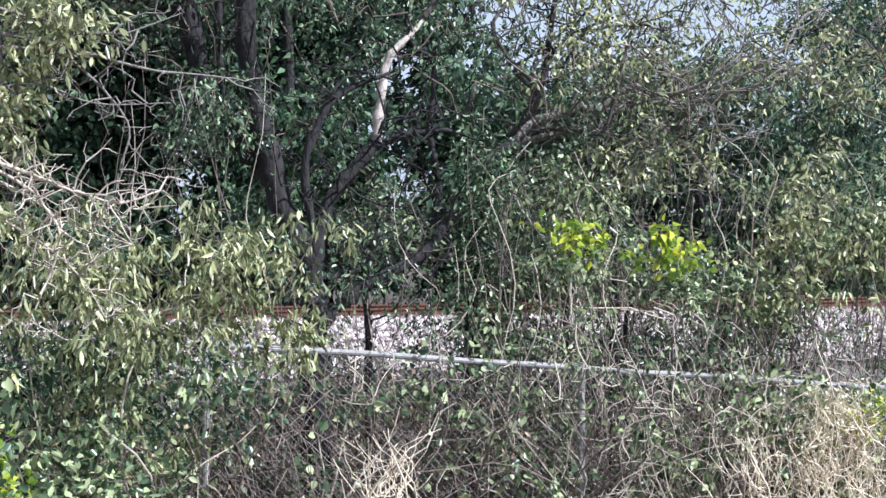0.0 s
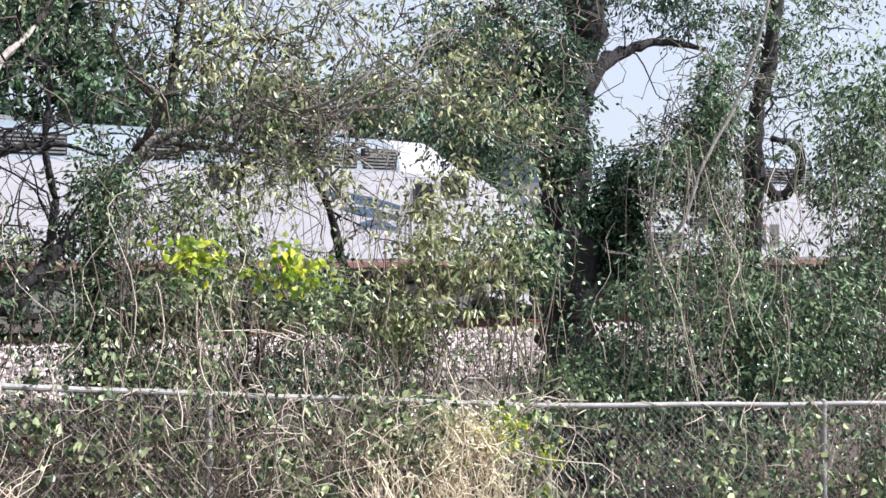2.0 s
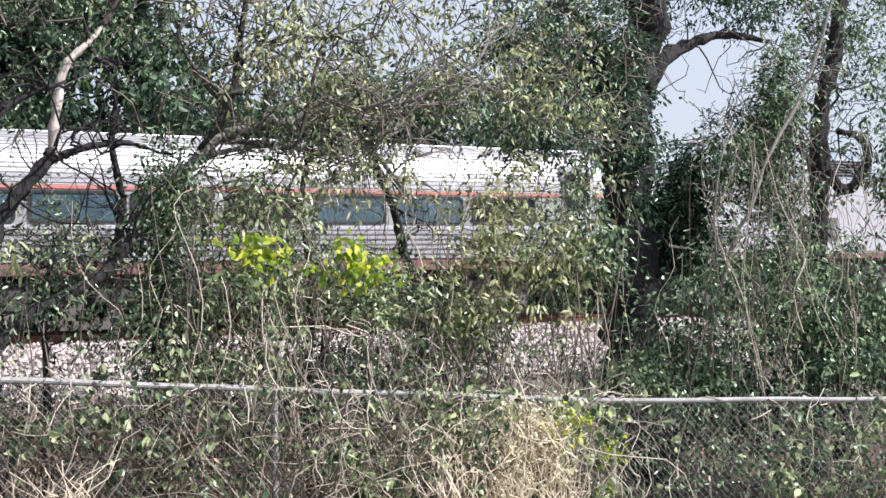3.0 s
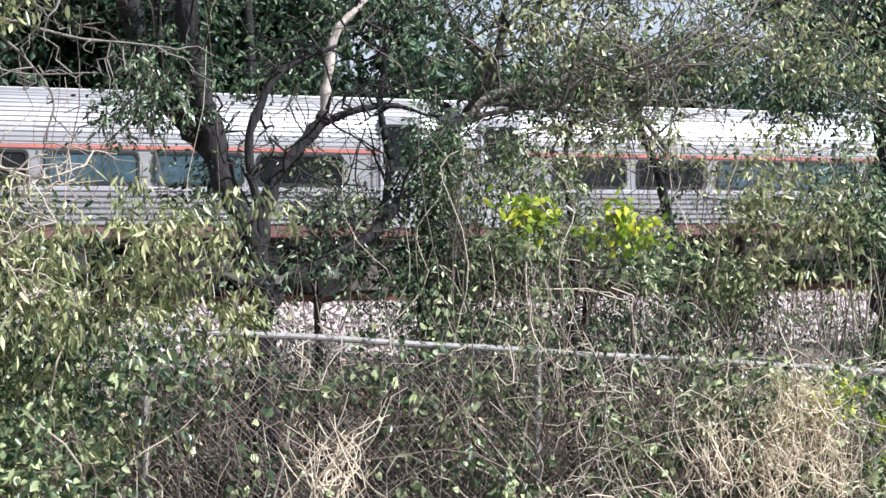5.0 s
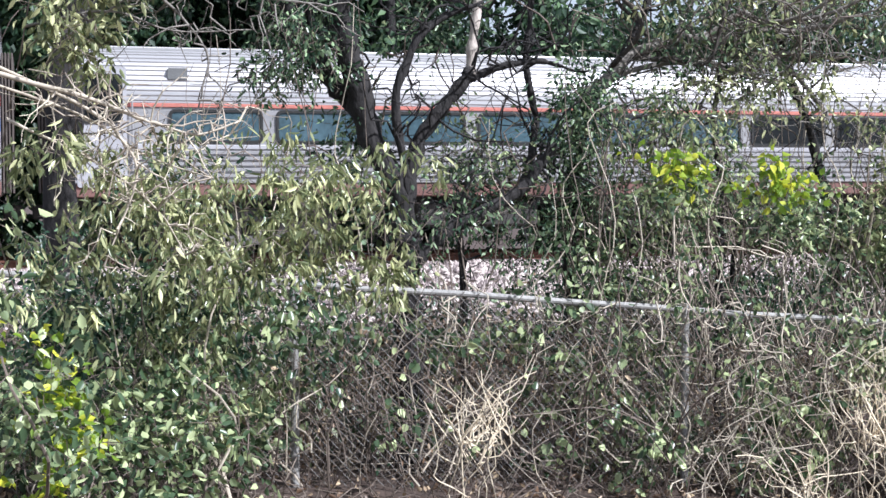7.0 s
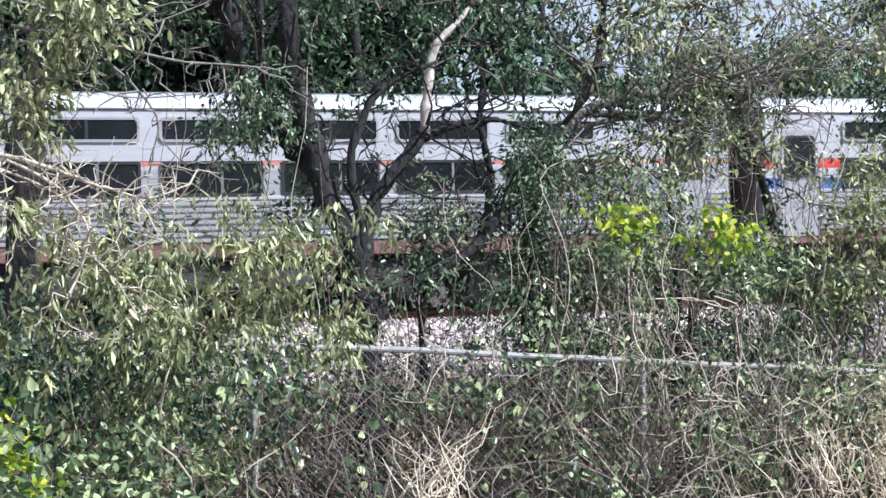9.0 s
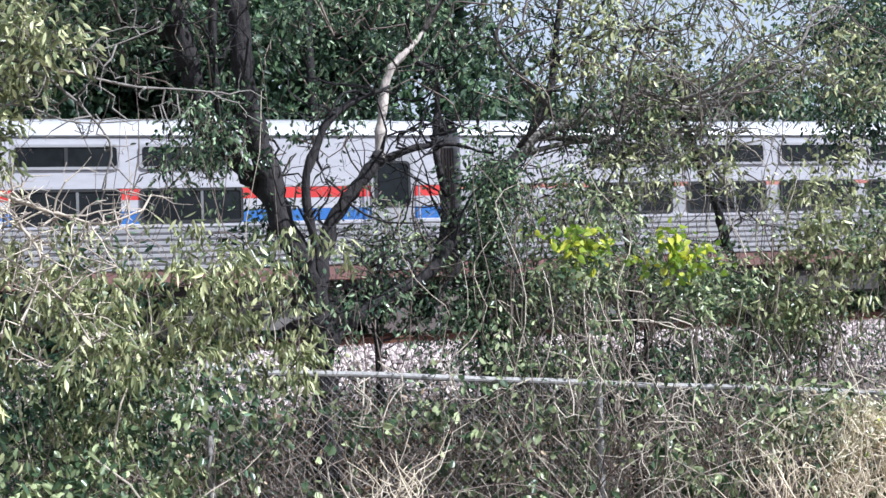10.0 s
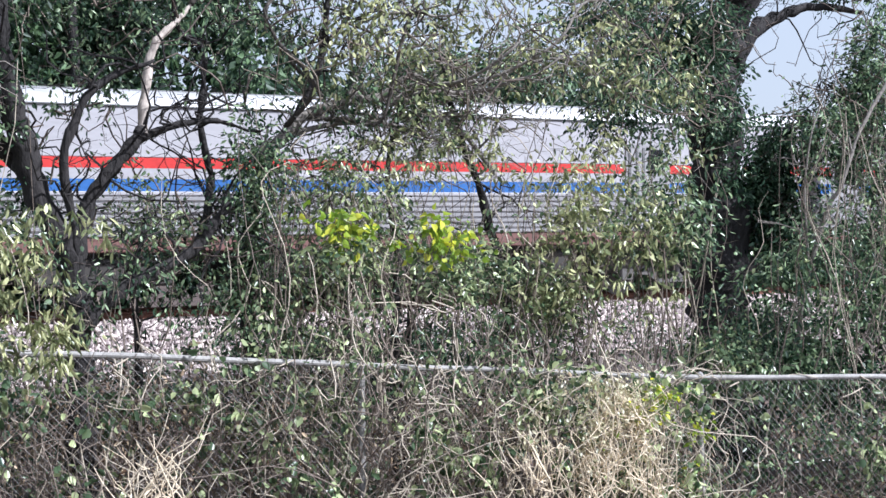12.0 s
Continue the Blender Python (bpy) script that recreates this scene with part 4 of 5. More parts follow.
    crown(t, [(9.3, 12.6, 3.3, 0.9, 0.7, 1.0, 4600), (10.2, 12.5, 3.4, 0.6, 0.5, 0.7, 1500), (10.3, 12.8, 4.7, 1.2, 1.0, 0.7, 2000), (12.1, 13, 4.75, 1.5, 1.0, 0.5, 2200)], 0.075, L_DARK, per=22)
    # the ivy's dark green also carries the shade beside the trunk
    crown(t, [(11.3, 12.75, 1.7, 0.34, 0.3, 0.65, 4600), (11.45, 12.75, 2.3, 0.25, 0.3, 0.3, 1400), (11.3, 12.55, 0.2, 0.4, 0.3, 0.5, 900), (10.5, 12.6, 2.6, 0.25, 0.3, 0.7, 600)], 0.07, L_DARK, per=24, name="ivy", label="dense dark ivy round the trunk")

    t = thing("twisted_tree", "dark crooked tree with a looping branch", "tree")
    limb("trunk", ground_under([(13.28, 12.5, -0.32), (13.42, 12.5, 1.09), (13.47, 12.5, 2.52), (13.53, 12.5, 3.24), (13.77, 12.5, 3.98), (13.97, 12.5, 5.2)]), 0.16, 0.09, M_BARKD, t)
    limb("loop_branch", [(13.45, 12.4, 2.45), (13.82, 12.4, 2.17), (14.14, 12.4, 2.43), (14.25, 12.4, 2.69), (14.05, 12.4, 2.88), (13.73, 12.4, 2.92)], 0.07, 0.04, M_BARKD, t)
    for x, z in ((12.2, 2.6), (12.7, 3.4), (11.8, 3.1), (14.3, 3.6), (12.4, 1.8)):
        limb("bough", wobble((13.45, 12.45, RNG.uniform(1.6, 3.0)), (x, 12.3, z), 6, 0.25, -0.15), 0.024, 0.008, M_BARK, t, sprigs=12)
    crown(t, [(12.1, 12.3, 2.2, 0.8, 0.5, 0.8, 1900), (11.6, 12.0, 2.45, 0.6, 0.35, 0.5, 900), (12.35, 12.0, 3.1, 0.4, 0.35, 0.6, 700), (12.4, 12.2, 3.3, 0.55, 0.5, 0.6, 1000), (14.3, 12.2, 3.0, 0.4, 0.4, 0.6, 500), (14.2, 12.5, 4.3, 1.2, 0.8, 0.7, 1500), (12.7, 12.4, 1.4, 0.7, 0.5, 0.6, 900)], 0.075, L_GREEN, per=14)

    t = thing("leaning_tree", "short dark trunk leaning out of the thicket", "tree")
    limb("trunk", ground_under([(12.74, 11.5, -0.08), (13.19, 11.5, 0.5), (13.6, 11.5, 0.83), (14.23, 11.5, 1.3), (14.8, 11.5, 2.0)]), 0.10, 0.06, M_BARKD, t)
    crown(t, [(14.3, 11.4, 2.0, 0.9, 0.6, 0.9, 1500)], 0.065, L_GREEN)

    t = thing("pale_vine", "thick pale dry vine slanting up through the leaves", "vine")
    limb("stem", ground_under([(9.9, 10.7, 0.2), (9.95, 10.6, 0.9), (10.11, 10.5, 1.56), (10.23, 10.4, 1.85), (10.47, 10.4, 2.37), (10.93, 10.4, 2.98), (11.19, 10.4, 3.47), (11.45, 10.4, 4.16), (11.6, 10.5, 4.9)]), 0.024, 0.016, M_VINE, t, sprigs=4)
    limb("stem", [(9.95, 10.6, 0.9), (9.85, 10.5, 1.3), (9.78, 10.45, 1.8), (9.82, 10.4, 2.3), (9.95, 10.4, 2.6)], 0.013, 0.008, M_VINE, t, sprigs=4)


def shrub(name, label, blobs, size, material, droop=0.4, per=20, spread=0.12, wide=0.42, long=1.0, stems=14, twig_mat=M_TWIGD, twig=0.3, share=0.8, group="", foot=0.0, stem_r=0.010):
    """A bush: crooked stems from the ground into the leaf mass."""
    t = thing(name, label, "shrub", group)
    for i in range(stems):
        x, y, z, rx, ry, rz, n = blobs[i % len(blobs)]
        top = np.array([x, y, z]) + RNG.uniform(-0.9, 0.9, 3) * (rx, ry, rz)
        fx, fy = x + RNG.uniform(-0.7, 0.7) * rx, y + foot + RNG.uniform(-0.5, 0.5) * ry
        line = wobble((fx, fy, float(ground_z(fx, fy)) - 0.05), top, 11, 0.2)
        part("stem", Mesh().tube(line, np.linspace(stem_r, stem_r * 0.4, 11) * RNG.uniform(0.5, 1.5), 5, cap=False), M_TWIGD if RNG.random() < 0.78 else M_TWIG, t)
    crown(t, blobs, size, material, twig_mat, droop, wide, per, spread, twig, 0.003, share, long, name="leaves")
    return t


def build_shrubs():
    shrub("drooping_bush", "olive-green bush with long drooping leaves before the fence", [(1.35, 8.7, 1.25, 0.6, 0.4, 0.36, 400), (0.8, 8.6, 1.1, 0.6, 0.5, 0.42, 430), (1.72, 8.9, 0.98, 0.34, 0.3, 0.32, 330), (0.3, 8.3, 0.6, 0.5, 0.5, 0.4, 270), (1.2, 8.7, 0.8, 0.5, 0.4, 0.2, 280), (0.3, 8.4, 1.4, 0.4, 0.4, 0.25, 340), (1.3, 9.0, 1.1, 0.6, 0.2, 0.4, 260), (1.0, 8.8, 0.3, 0.35, 0.3, 0.35, 260), (0.5, 8.5, 0.0, 0.4, 0.4, 0.4, 130), (2.0, 8.9, 0.74, 0.2, 0.22, 0.24, 190)], 0.085, L_OLIVE, droop=0.62, wide=0.28, per=15, spread=0.06, foot=0.9, stem_r=0.006)
    # backing leaves coloured dark so the bush's gaps read as shade
    shrub("shaded_bush", "dark leaf backing added for the shade inside the drooping bush", [(0.9, 9.4, 0.7, 0.8, 0.3, 0.6, 1100), (0.2, 9.2, 0.4, 0.5, 0.3, 0.6, 600)], 0.07, L_DARK, per=16, stems=8)
    shrub("green_bush", "bright green leafy bush at the foot of the fence", [(0.15, 7.6, 0.0, 0.4, 0.4, 0.4, 330), (0.75, 8.6, 0.0, 0.5, 0.5, 0.4, 420), (0.9, 8.7, 0.5, 0.5, 0.3, 0.3, 260), (-0.5, 7.5, 0.4, 0.5, 0.5, 0.6, 300), (0.6, 8.5, -0.4, 0.5, 0.4, 0.2, 200)], 0.075, L_VINE, droop=0.3, wide=0.55, per=9, spread=0.09)
    shrub("overhanging_branch", "green leaves on a branch hanging in from above", [(0.4, 8.2, 2.78, 0.34, 0.3, 0.28, 420), (0.12, 8.2, 2.4, 0.25, 0.3, 0.3, 300), (0.3, 8.2, 2.0, 0.2, 0.2, 0.14, 130)], 0.075, L_OLIVE, droop=0.5, wide=0.36, per=11, spread=0.07, stems=2, foot=2.0, stem_r=0.006)
    shrub("yellow_shoots", "bright yellow-green young leaves on thin shoots", [(3.48, 7.6, 1.42, 0.19, 0.14, 0.08, 70), (3.62, 7.6, 1.36, 0.14, 0.12, 0.08, 36)], 0.06, L_LIME, droop=0.2, wide=0.75, per=9, spread=0.055, foot=1.9, stem_r=0.005, stems=2, twig=0.15)
    shrub("yellow_shoots", "bright yellow-green young leaves on thin shoots", [(4.36, 7.6, 1.32, 0.24, 0.14, 0.07, 85), (4.16, 7.6, 1.40, 0.1, 0.1, 0.06, 36)], 0.06, L_LIME, droop=0.2, wide=0.75, per=9, spread=0.055, foot=1.9, stem_r=0.005, stems=2, twig=0.15)
    shrub("yellow_shoots", "bright yellow-green young leaves low before the fence", [(0.0, 7.6, 0.25, 0.18, 0.12, 0.16, 60), (0.15, 7.6, 0.0, 0.18, 0.12, 0.14, 64), (0.05, 7.6, -0.22, 0.2, 0.1, 0.1, 44), (-0.1, 7.6, 0.5, 0.14, 0.1, 0.12, 34)], 0.066, L_LIME, droop=0.2, wide=0.75, per=9, spread=0.055, stems=3, twig=0.15)
    shrub("yellow_shoots", "bright yellow-green young leaves among the straw", [(7.05, 9.1, 0.1, 0.16, 0.1, 0.08, 46), (7.3, 9.05, -0.3, 0.12, 0.1, 0.2, 50), (6.75, 9.1, -0.1, 0.2, 0.1, 0.1, 36)], 0.05, L_LIME, droop=0.2, wide=0.7, per=7, spread=0.06, stem_r=0.005, stems=4, twig=0.15)
    shrub("green_shoots", "fresh green leaves under the yellow shoots", [(4.22, 7.6, 1.12, 0.24, 0.15, 0.16, 150), (3.55, 7.6, 1.22, 0.24, 0.15, 0.12, 90), (4.6, 7.6, 1.15, 0.2, 0.15, 0.12, 60)], 0.05, L_VINE, droop=0.2, wide=0.6, per=14, spread=0.06, foot=1.9, stem_r=0.005, stems=2, twig=0.15)
    shrub("tangled_thicket", "half-bare thicket of vines and twigs behind the fence", [(5.0, 10.6, 1.3, 0.5, 0.3, 0.3, 420), (5.9, 10.6, 1.1, 0.6, 0.3, 0.25, 260), (5.2, 10.8, 0.5, 0.8, 0.3, 0.3, 110), (4.4, 10.7, 1.0, 0.3, 0.3, 0.6, 400), (4.85, 10.5, 1.75, 0.3, 0.25, 0.25, 260)], 0.066, L_VINE, per=9, spread=0.10, stems=24, twig=0.4)
    shrub("green_thicket", "olive-green thicket behind the fence", [(7.1, 10.4, 1.5, 0.4, 0.35, 0.22, 220), (6.6, 10.4, 1.15, 0.5, 0.35, 0.4, 260), (7.95, 10.6, 1.4, 0.35, 0.35, 0.25, 160), (7.5, 10.5, 0.95, 0.5, 0.3, 0.3, 150)], 0.085, L_OLIVE, per=8, spread=0.07, stems=26, droop=0.45, wide=0.42)
    shrub("green_thicket", "fresh green thicket behind the fence", [(7.5, 10.7, 1.3, 0.6, 0.35, 0.35, 240), (8.3, 10.7, 1.2, 0.45, 0.3, 0.3, 260), (6.9, 10.7, 0.9, 0.5, 0.3, 0.25, 140)], 0.07, L_VINE, per=8, spread=0.08, stems=14, droop=0.3, wide=0.55, twig_mat=M_TWIGD)
    shrub("shaded_thicket", "dark green lower leaves of the thicket", [(7.2, 11.0, 0.6, 0.45, 0.4, 0.4, 560), (6.7, 11.0, 0.7, 0.4, 0.3, 0.3, 240), (9.1, 11.0, 0.4, 0.35, 0.4, 0.4, 500), (6.0, 10.9, 1.15, 0.7, 0.3, 0.25, 260)], 0.066, L_VINE, per=10, stems=24, twig_mat=M_TWIGD)
    shrub("twiggy_thicket", "half-bare thicket of grey twigs with olive leaves", [(5.2, 10.6, 1.95, 0.7, 0.3, 0.35, 190), (6.3, 10.6, 2.0, 0.7, 0.3, 0.3, 230), (7.3, 10.6, 2.0, 0.5, 0.3, 0.35, 200), (8.2, 10.7, 1.9, 0.4, 0.3, 0.3, 120), (5.0, 10.5, 1.3, 0.4, 0.2, 0.25, 120)], 0.07, L_OLIVE, per=7, spread=0.08, stems=16, droop=0.45, twig_mat=M_VINE, twig=0.5, share=1.0, stem_r=0.008)
    shrub("dark_thicket", "dense grey-green thicket beside the big tree", [(10.1, 10.8, 1.0, 0.6, 0.5, 0.5, 1000), (10.8, 10.6, 0.7, 0.8, 0.5, 0.7, 1500), (8.6, 11.0, 1.7, 0.4, 0.4, 0.5, 800), (11.6, 10.6, 0.9, 0.7, 0.6, 0.7, 1400), (9.6, 10.6, 0.05, 0.9, 0.4, 0.4, 1100), (11.4, 10.2, 0.1, 0.8, 0.4, 0.4, 1000)], 0.08, L_GREEN, per=10, share=0.4, stems=50)
    shrub("dark_thicket", "dense grey-green thicket beside the big tree", [(12.6, 10.5, 0.7, 0.8, 0.6, 0.8, 2000), (13.4, 10.5, 2.2, 0.6, 0.6, 0.9, 2000), (13.8, 10.4, 0.8, 0.9, 0.6, 1.2, 2400), (13.1, 10.6, 3.4, 0.7, 0.5, 0.5, 800)], 0.08, L_GREEN, per=12, stems=34)
    # undergrowth in shade-dark leaves, for the shadowed ground behind the fence
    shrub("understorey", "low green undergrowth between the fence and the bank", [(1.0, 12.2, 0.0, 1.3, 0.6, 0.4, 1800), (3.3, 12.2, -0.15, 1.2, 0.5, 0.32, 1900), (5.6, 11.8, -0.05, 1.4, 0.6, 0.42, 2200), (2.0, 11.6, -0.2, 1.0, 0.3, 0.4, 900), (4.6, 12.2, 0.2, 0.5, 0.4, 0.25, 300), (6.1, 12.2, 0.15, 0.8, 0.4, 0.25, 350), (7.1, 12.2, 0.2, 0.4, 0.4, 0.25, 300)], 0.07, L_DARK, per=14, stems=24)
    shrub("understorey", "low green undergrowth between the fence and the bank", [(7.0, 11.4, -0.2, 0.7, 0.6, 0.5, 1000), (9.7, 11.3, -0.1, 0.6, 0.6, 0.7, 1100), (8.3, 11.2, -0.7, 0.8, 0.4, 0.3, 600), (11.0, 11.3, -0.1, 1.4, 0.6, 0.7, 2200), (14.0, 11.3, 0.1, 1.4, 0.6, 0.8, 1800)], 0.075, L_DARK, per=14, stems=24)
    shrub("bank_weeds", "dark scrubby weeds at the foot of the ballast bank", [(8.7, 20.4, -0.3, 1.3, 0.4, 0.36, 700), (11.2, 20.4, -0.3, 1.3, 0.4, 0.4, 800), (13.2, 20.4, -0.35, 0.7, 0.4, 0.36, 400), (2.6, 20.4, -0.3, 1.6, 0.4, 0.4, 700), (17.5, 20.4, -0.3, 1.2, 0.4, 0.4, 500), (15.2, 20.6, -0.45, 0.6, 0.3, 0.3, 160), (6.2, 20.6, -0.5, 0.7, 0.3, 0.25, 120)], 0.09, L_DARK, per=12, spread=0.14, stems=40, twig=0.5, stem_r=0.014)
    shrub("dry_undergrowth", "brown withered undergrowth behind the fence", [(4.4, 11.3, -0.5, 1.6, 0.4, 0.4, 900), (1.6, 11.2, -0.4, 1.6, 0.4, 0.4, 900), (2.4, 10.95, -0.2, 0.9, 0.3, 0.45, 600), (3.6, 10.95, -0.3, 0.8, 0.3, 0.4, 600), (6.3, 11.0, -0.5, 1.2, 0.4, 0.4, 700)], 0.06, L_BROWN, per=12, stems=60, twig=0.5, stem_r=0.006)
    shrub("ivy_bank", "ivy and leaves climbing round the forked trunks", [(2.45, 10.5, 1.35, 0.12, 0.08, 0.3, 130), (2.75, 10.5, 0.9, 0.1, 0.08, 0.25, 70), (3.1, 10.45, 1.1, 0.25, 0.08, 0.14, 90), (2.0, 10.6, 2.35, 0.3, 0.2, 0.25, 220), (3.3, 10.75, 1.4, 0.16, 0.12, 0.14, 90), (3.65, 10.75, 0.8, 0.14, 0.15, 0.35, 190), (4.3, 10.7, 1.4, 0.2, 0.2, 0.6, 360)], 0.06, L_GREEN, per=10, stems=10, droop=0.5)
    # dead grey branches
    for pts, r in (([(0.1, 8.1, 2.5), (0.49, 8.2, 2.49), (0.67, 8.2, 2.36), (0.79, 8.2, 2.24), (0.90, 8.2, 2.06), (0.84, 8.2, 1.82)], 0.016), ([(0.1, 8.2, 2.6), (0.55, 8.2, 2.52), (0.99, 8.2, 2.42), (1.31, 8.2, 2.40), (1.55, 8.2, 2.38)], 0.014),
                   ([(-0.3, 8.0, 1.95), (0.23, 8.0, 1.81), (0.46, 8.0, 1.72), (0.61, 8.0, 1.67), (0.82, 8.0, 1.62), (1.04, 8.0, 1.69)], 0.018), ([(-0.3, 8.0, 2.0), (0.23, 8.0, 1.75), (0.40, 8.0, 1.59), (0.48, 8.0, 1.38), (0.3, 8.0, 0.9)], 0.014),
                   ([(-0.3, 8.1, 1.9), (0.2, 8.1, 1.72), (0.55, 8.1, 1.5), (0.9, 8.1, 1.38)], 0.012), ([(-0.2, 8.1, 1.7), (0.3, 8.1, 1.45), (0.6, 8.1, 1.2), (0.75, 8.1, 0.95)], 0.011),
                   ([(-0.1, 8.15, 2.2), (0.35, 8.15, 2.3), (0.7, 8.15, 2.2), (1.15, 8.15, 2.22)], 0.011), ([(0.0, 8.1, 2.75), (0.4, 8.1, 2.66), (0.8, 8.1, 2.6), (1.2, 8.1, 2.75)], 0.012)):
        t = thing("dead_branch", "bare grey dead branch with many side twigs", "branch", "dead branches before the fence")
        high = pts[0][2] > 2.1
        limb("stem", pts, r * 0.8, r * 0.3, M_VINE if high else M_TWIG, t, sides=6, sprigs=0)
        base = smooth_line(pts, 3)
        mb = Mesh()
        for p in base[2:]:
            for j in range(1 if high else 2):
                d = RNG.normal(size=3) * (1, 0.5, 0.8)
                e = p + d / np.linalg.norm(d) * RNG.uniform(0.12, 0.38)
                w = wobble(p, e, 6, 0.05)
                mb.tube(w, np.linspace(0.006, 0.002, 6), 4, cap=False)
                for k in (2, 4):
                    e2 = w[k] + RNG.normal(size=3) * 0.09
                    mb.tube(wobble(w[k], e2, 4, 0.02), np.linspace(0.003, 0.0015, 4), 3, cap=False)
        tagged(part("side_twig_mass", mb, M_VINE if high else M_TWIG, t), kind="stuff")


def build_creepers():
    """Vines and dry stalks that cover the fence, bay by bay."""
    for i in range(1, len(POSTS) - 1):
        a, b = np.array(POSTS[i]), np.array(POSTS[i + 1])
        bare, lush = i == 4, (0, 1.4, 0.6, 1.0, 0.5, 1.2, 1.4)[i]
        t = thing("creeper", "tangle of green creeper and dry stalks on the fence", "vine", "creepers on the fence")
        blobs = []
        for k in range(60):
            u, z = RNG.random(), RNG.uniform(0.08, 1.4)
            if bare and u < 0.6 and z < 1.0 and RNG.random() < 0.8:
                continue
            p = a + (b - a) * u
            blobs.append((p[0], p[1] + (RNG.uniform(0.1, 0.5) if min(u, 1 - u) < 0.09 or i in (2, 4) and RNG.random() < 0.6 else -RNG.uniform(0.08, 0.45)), p[2] - z, 0.2, 0.14, 0.16, RNG.uniform(4, 60) ** 1.05 * lush * 0.62))
        crown(t, blobs, 0.084, L_VINE, M_TWIGD if i == 2 else M_TWIG, 0.4, 0.72, 6, 0.085, 0.34, 0.0026, 1.0, name="leaves")
        # rear leaves in the darker green, which paints the shade behind the mesh
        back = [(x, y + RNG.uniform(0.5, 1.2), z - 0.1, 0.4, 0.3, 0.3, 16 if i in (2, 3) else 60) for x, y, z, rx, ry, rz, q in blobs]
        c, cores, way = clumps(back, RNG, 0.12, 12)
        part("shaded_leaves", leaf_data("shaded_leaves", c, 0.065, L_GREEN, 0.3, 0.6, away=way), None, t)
        c, cores, way = clumps([(x, y, z, rx, ry, rz, q * 0.6) for x, y, z, rx, ry, rz, q in blobs[::2]], RNG, 0.12, 9)
        part("dead_leaves", leaf_data("dead_leaves", c, 0.05, L_BROWN, 0.5, 0.5, away=way), None, t)
        mb = Mesh()
        for k in range(0 if bare else (700 if i in (2, 3) else 300)):
            p = a + (b - a) * RNG.random() + (0, RNG.uniform(-0.1, 1.0), -RNG.uniform(0.0, 1.4))
            d = RNG.normal(size=3) * (0.28, 0.12, 0.4)
            mb.tube(wobble(p, p + d, 6, 0.07), np.linspace(0.0035, 0.0015, 6), 3, cap=False)
        if not bare:
            tagged(part("twig_mass", mb, M_TWIGD, t, "brown dead twigs behind the mesh"), kind="stuff")
        for k in range((0, 90, 110, 200, 14, 40, 60)[i]):
            u = RNG.random()
            p = a + (b - a) * u
            z0 = float(ground_z(p[0], p[1]))
            foot = np.array([p[0] + RNG.normal() * 0.5, p[1] + (RNG.uniform(0.1, 0.7) if min(u, 1 - u) < 0.07 or i in (2, 4) and RNG.random() < 0.6 else -RNG.uniform(0.02, 0.7)), z0 + max(0, RNG.normal() * 0.5)])
            top = np.array([p[0] + RNG.normal() * 0.35, foot[1] + RNG.normal() * 0.1, p[2] + RNG.uniform(-1.2, 0.05)])
            m = M_TWIG if RNG.random() < (0.6 if i == 3 else 0.25) else M_TWIGD
            part("dry_stalk", Mesh().tube(wobble(foot, top, 11, 0.24), np.linspace(0.0042, 0.002, 11) * RNG.uniform(0.5, 1.4), 4, cap=False), m, t)
        for k in range(14 if i in (2, 3) else (0 if bare else 5)):
            p = a + (b - a) * RNG.random() + (0, -RNG.uniform(0.1, 0.3), 0)
            foot = (p[0], p[1], float(ground_z(p[0], p[1])) + RNG.uniform(0, 0.3))
            top = (p[0] + RNG.uniform(-1.1, 1.1), p[1] + 0.05, p[2] - RNG.uniform(0.1, 0.8))
            part("dry_stalk", Mesh().tube(wobble(foot, top, 9, 0.09), np.linspace(0.007, 0.003, 9), 5, cap=False), M_TWIG, t, "long pale dry stem leaning on the mesh")
        for k in range(8 if bare else (30 if i == 3 else 12)):
            u = RNG.random()
            p = a + (b - a) * u
            q = p + (RNG.uniform(-0.8, 0.8), RNG.uniform(-0.3, 0.05), RNG.uniform(-0.6, 0.12))
            part("runner", Mesh().tube(wobble(p + (0, -0.04, RNG.uniform(-0.1, 0.04)), q, 10, 0.17, RNG.uniform(-0.16, 0.1)), np.linspace(0.0055, 0.0025, 10), 5, cap=False), M_TWIG, t, "pale bent runner over the rail")
    # tufts of straw
    for x, y, z, r, n in ((2.80, 9.2, -0.2, 0.3, 32), (6.45, 9.2, -0.2, 0.34, 48), (6.75, 9.15, -0.02, 0.26, 46), (6.85, 9.1, -0.45, 0.34, 28), (6.3, 9.1, -0.5, 0.36, 34), (5.85, 9.15, -0.3, 0.3, 30), (5.3, 9.2, -0.8, 0.36, 20)):
        t = thing("straw_tuft", "tuft of pale dry straw before the fence", "dry grass", "straw tufts")
        g = float(ground_z(x, y))
        for k in range(n):
            foot = np.array([x + RNG.normal() * 0.09, y + RNG.normal() * 0.08, g if k % 5 == 0 else max(g, z - r * 0.9 + RNG.normal() * 0.06)])
            tip = np.array([x, y, z]) + RNG.normal(size=3) * (0.7, 0.4, 0.42) * r + (0, 0, 0.35 * r)
            part("stalk", Mesh().tube(wobble(foot, tip, 9, 0.11), np.linspace(0.0052, 0.0022, 9) * RNG.uniform(0.6, 1.4), 4, cap=False), M_STRAW, t)
    t = thing("bleached_creeper", "sun-bleached dry creeper leaves hanging over the fence", "vine")
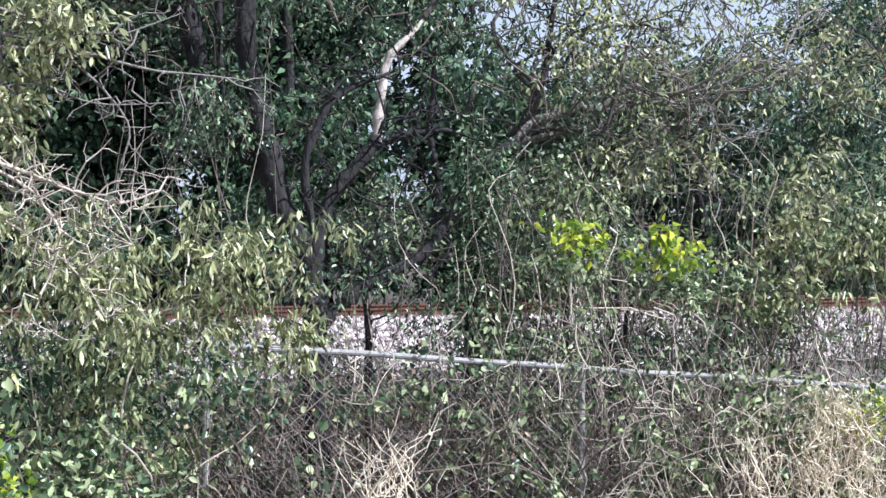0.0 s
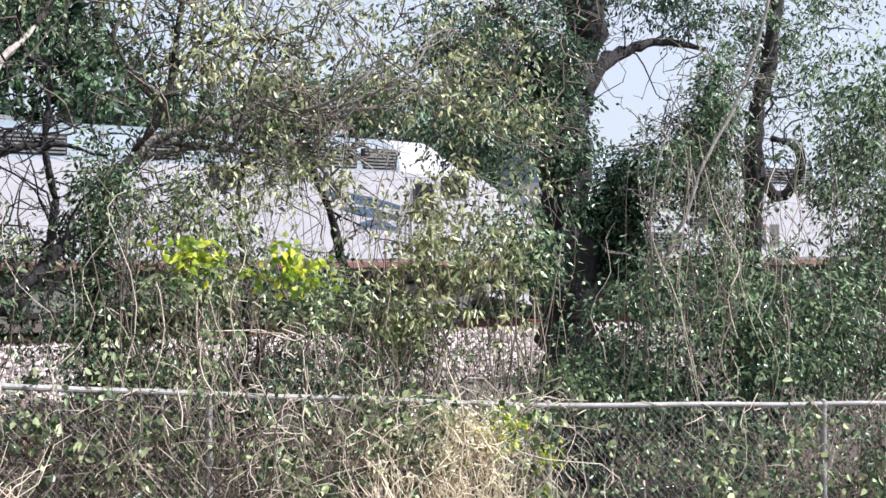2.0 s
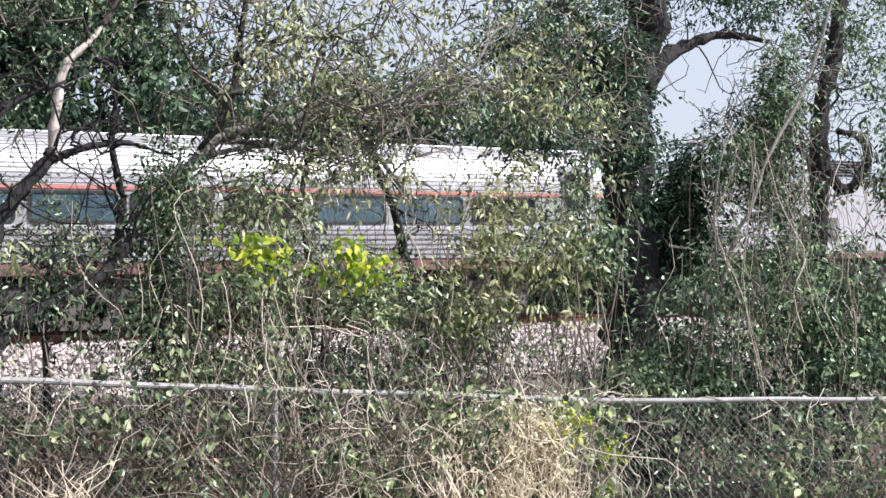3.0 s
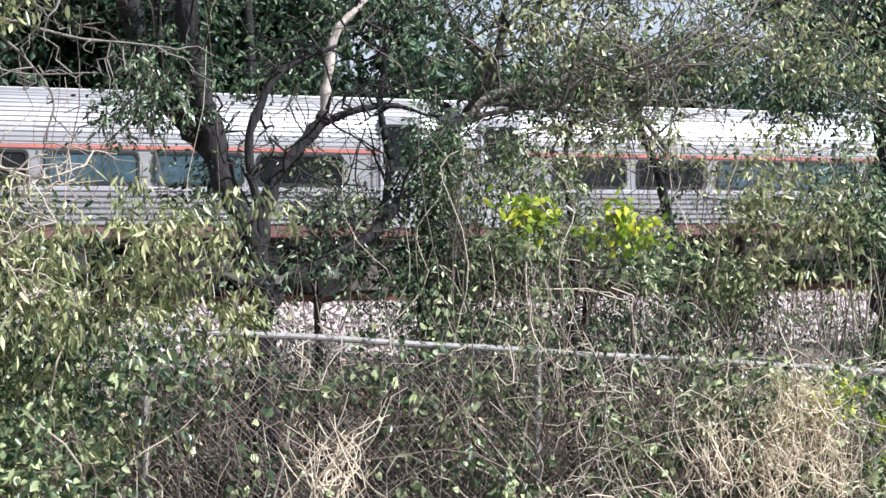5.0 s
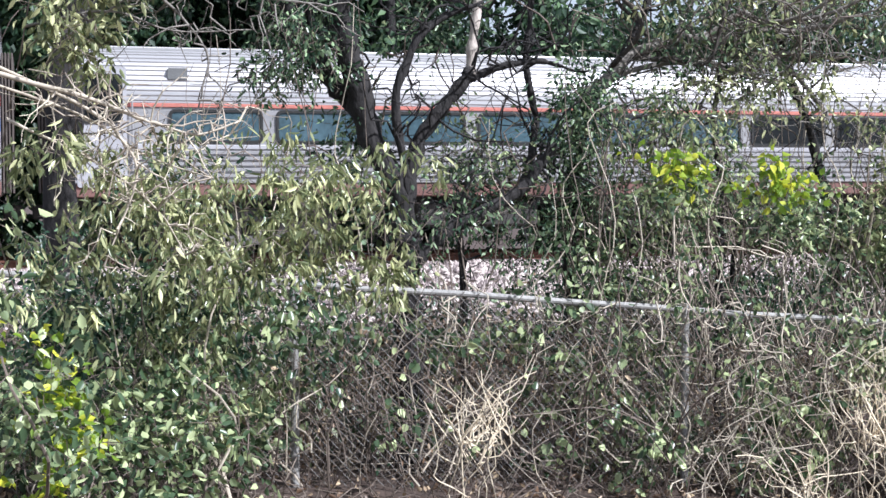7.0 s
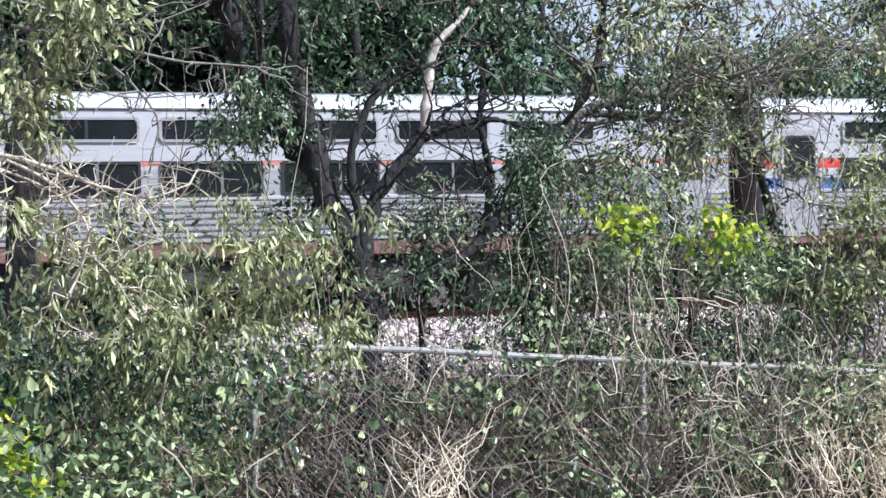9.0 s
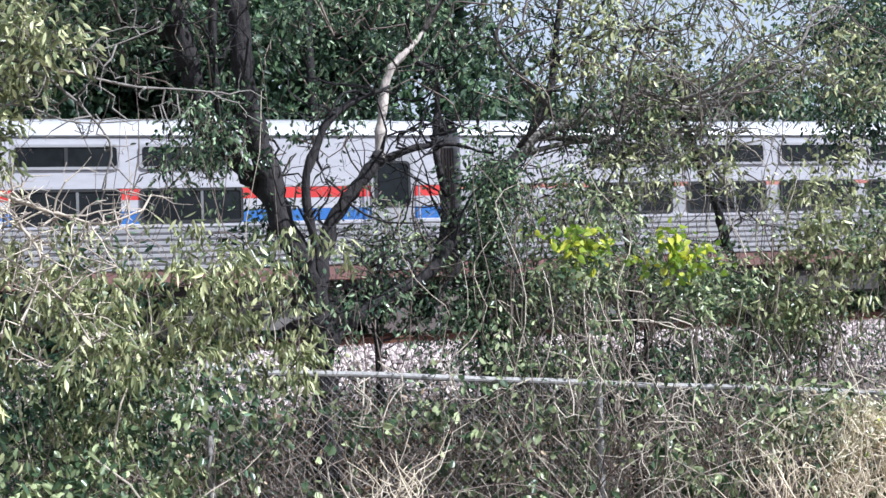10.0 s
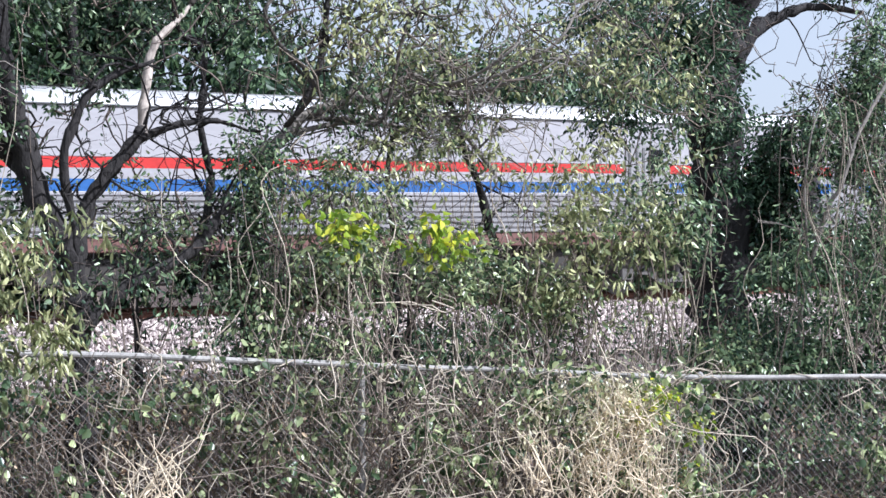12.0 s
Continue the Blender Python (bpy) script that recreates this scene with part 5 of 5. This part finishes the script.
    c, cores, way = clumps([(6.3, 9.35, 0.08, 0.4, 0.12, 0.12, 340), (6.7, 9.25, -0.02, 0.25, 0.12, 0.2, 560), (6.5, 9.2, -0.4, 0.3, 0.12, 0.25, 420), (5.95, 9.35, -0.2, 0.25, 0.12, 0.2, 120), (6.95, 9.25, 0.1, 0.16, 0.1, 0.1, 160)], RNG, 0.06, 9)
    part("leaves", leaf_data("leaves", c, 0.045, L_BLOND, 0.4, 0.5, away=way), None, t)
    part("stem", Mesh().tube(wobble((6.5, 9.3, float(ground_z(6.5, 9.3)) - 0.05), (6.7, 9.3, 0.1), 11, 0.1), 0.005, 5), M_STRAW, t)
    # brown dead stems and litter over the verge
    mb = Mesh()
    for k in range(900):
        x, y = RNG.uniform(-3, 13), RNG.uniform(7.2, 11.5)
        g = float(ground_z(x, y))
        e = (x + RNG.normal() * 0.35, y + RNG.normal() * 0.2, g + abs(RNG.normal()) * 0.35)
        mb.tube(wobble((x, y, g - 0.02), e, 6, 0.12), np.linspace(0.006, 0.002, 6), 3, cap=False)
    tagged(new("dead_stems", mb.data("dead_stems", M_TWIGD)), "brown dead stems lying over the verge", "dead stems", kind="stuff")
    n = 16000
    x, y = RNG.uniform(-4, 16, n), RNG.uniform(5.5, 21, n)
    c = np.stack([x, y, ground_z(x, y) + RNG.uniform(0.0, 0.06, n)], 1)
    litter = new("leaf_litter", leaf_data("leaf_litter", c, 0.07, L_BROWN, 0.0, 0.6))
    tagged(litter, "reddish-brown fallen leaves on the ground", "leaf litter", kind="stuff")


def build_hanging_vines():
    """Curtains of thin bare vines that hang from the branches."""
    for x, y, top, w, n, leaves in ((4.85, 9.8, 0.42, 0.4, 44, 500), (5.9, 9.7, 0.3, 0.4, 26, 400), (4.25, 10.5, 1.8, 0.24, 34, 500), (4.75, 10.4, 1.4, 0.22, 24, 160), (5.3, 10.8, 1.7, 0.6, 20, 260), (6.2, 10.9, 1.7, 0.6, 16, 260), (9.9, 9.9, 2.4, 0.6, 30, 300), (11.0, 10.2, 2.2, 0.8, 30, 300), (1.6, 10.6, 2.6, 0.4, 16, 300), (7.3, 11.0, 2.2, 0.8, 36, 600), (12.9, 10.3, 2.6, 0.7, 26, 300)):
        t = thing("hanging_vines", "curtain of thin bare vines hanging into the thicket", "vine", "hanging vines")
        pts = []
        for k in range(n):
            a = np.array([x + RNG.normal() * w, y + RNG.normal() * 0.2, top + RNG.normal() * 0.35])
            b = np.array([a[0] + RNG.normal() * 0.3, a[1] + RNG.normal() * 0.15, max(float(ground_z(x, y)), RNG.uniform(-0.6, 0.9))])
            line = wobble(a, b, 14, 0.2)
            pts.append(line[RNG.integers(2, 12)])
            m = M_TWIG if RNG.random() < 0.4 else M_TWIGD
            part("vine_stem", Mesh().tube(line, np.linspace(0.003, 0.0055, 14) * RNG.uniform(0.5, 1.4), 4, cap=False), m, t)
        blobs = [(p[0], p[1], p[2], 0.22, 0.15, 0.25, leaves / 20) for p in pts[:20]]
        c, cores, way = clumps(blobs, RNG, 0.08, 8)
        part("leaves", leaf_data("leaves", c, 0.06, L_VINE, 0.5, 0.6, away=way), None, t)


def build_distance():
    """Woods beyond the track: high and dark on one side, low on the other."""
    for i in range(38):
        back = i >= 30
        x = (-5 + (i - 30) * 2.2 if back else -10 + i * 2.05) + RNG.uniform(-0.5, 0.5)
        y = 43 if back else 36 + RNG.uniform(-2.5, 4)
        h = 16.0 if x < 14 else (7.6 if x < 17 else (6.6 if x < 25 else 5.0))
        h *= RNG.uniform(0.85, 1.1)
        t = thing("wood_tree", "leafy dark-green tree in the woods beyond the track", "tree", "woods beyond the track")
        g = float(ground_z(x, y))
        limb("trunk", [(x, y, g - 0.1), (x + 0.1, y, g + h * 0.3), (x - 0.1, y, g + h * 0.7)], 0.22, 0.10, M_BARKD, t)
        blobs = [(x + RNG.normal() * 1.2, y + RNG.normal() * 0.8, g + h * q + RNG.normal() * 0.3, 1.9, 1.6, h * 0.13, 2300 if x < 14.5 else 1250) for q in (0.12, 0.25, 0.4, 0.52, 0.66, 0.8, 0.92)]
        crown(t, blobs, 0.27, L_FAR, per=22, spread=0.30, wide=0.6, twig=0.6, twig_r=0.008, share=0.15)


build_trees()
build_shrubs()
build_creepers()
build_hanging_vines()
build_distance()
build_stones()
motions()
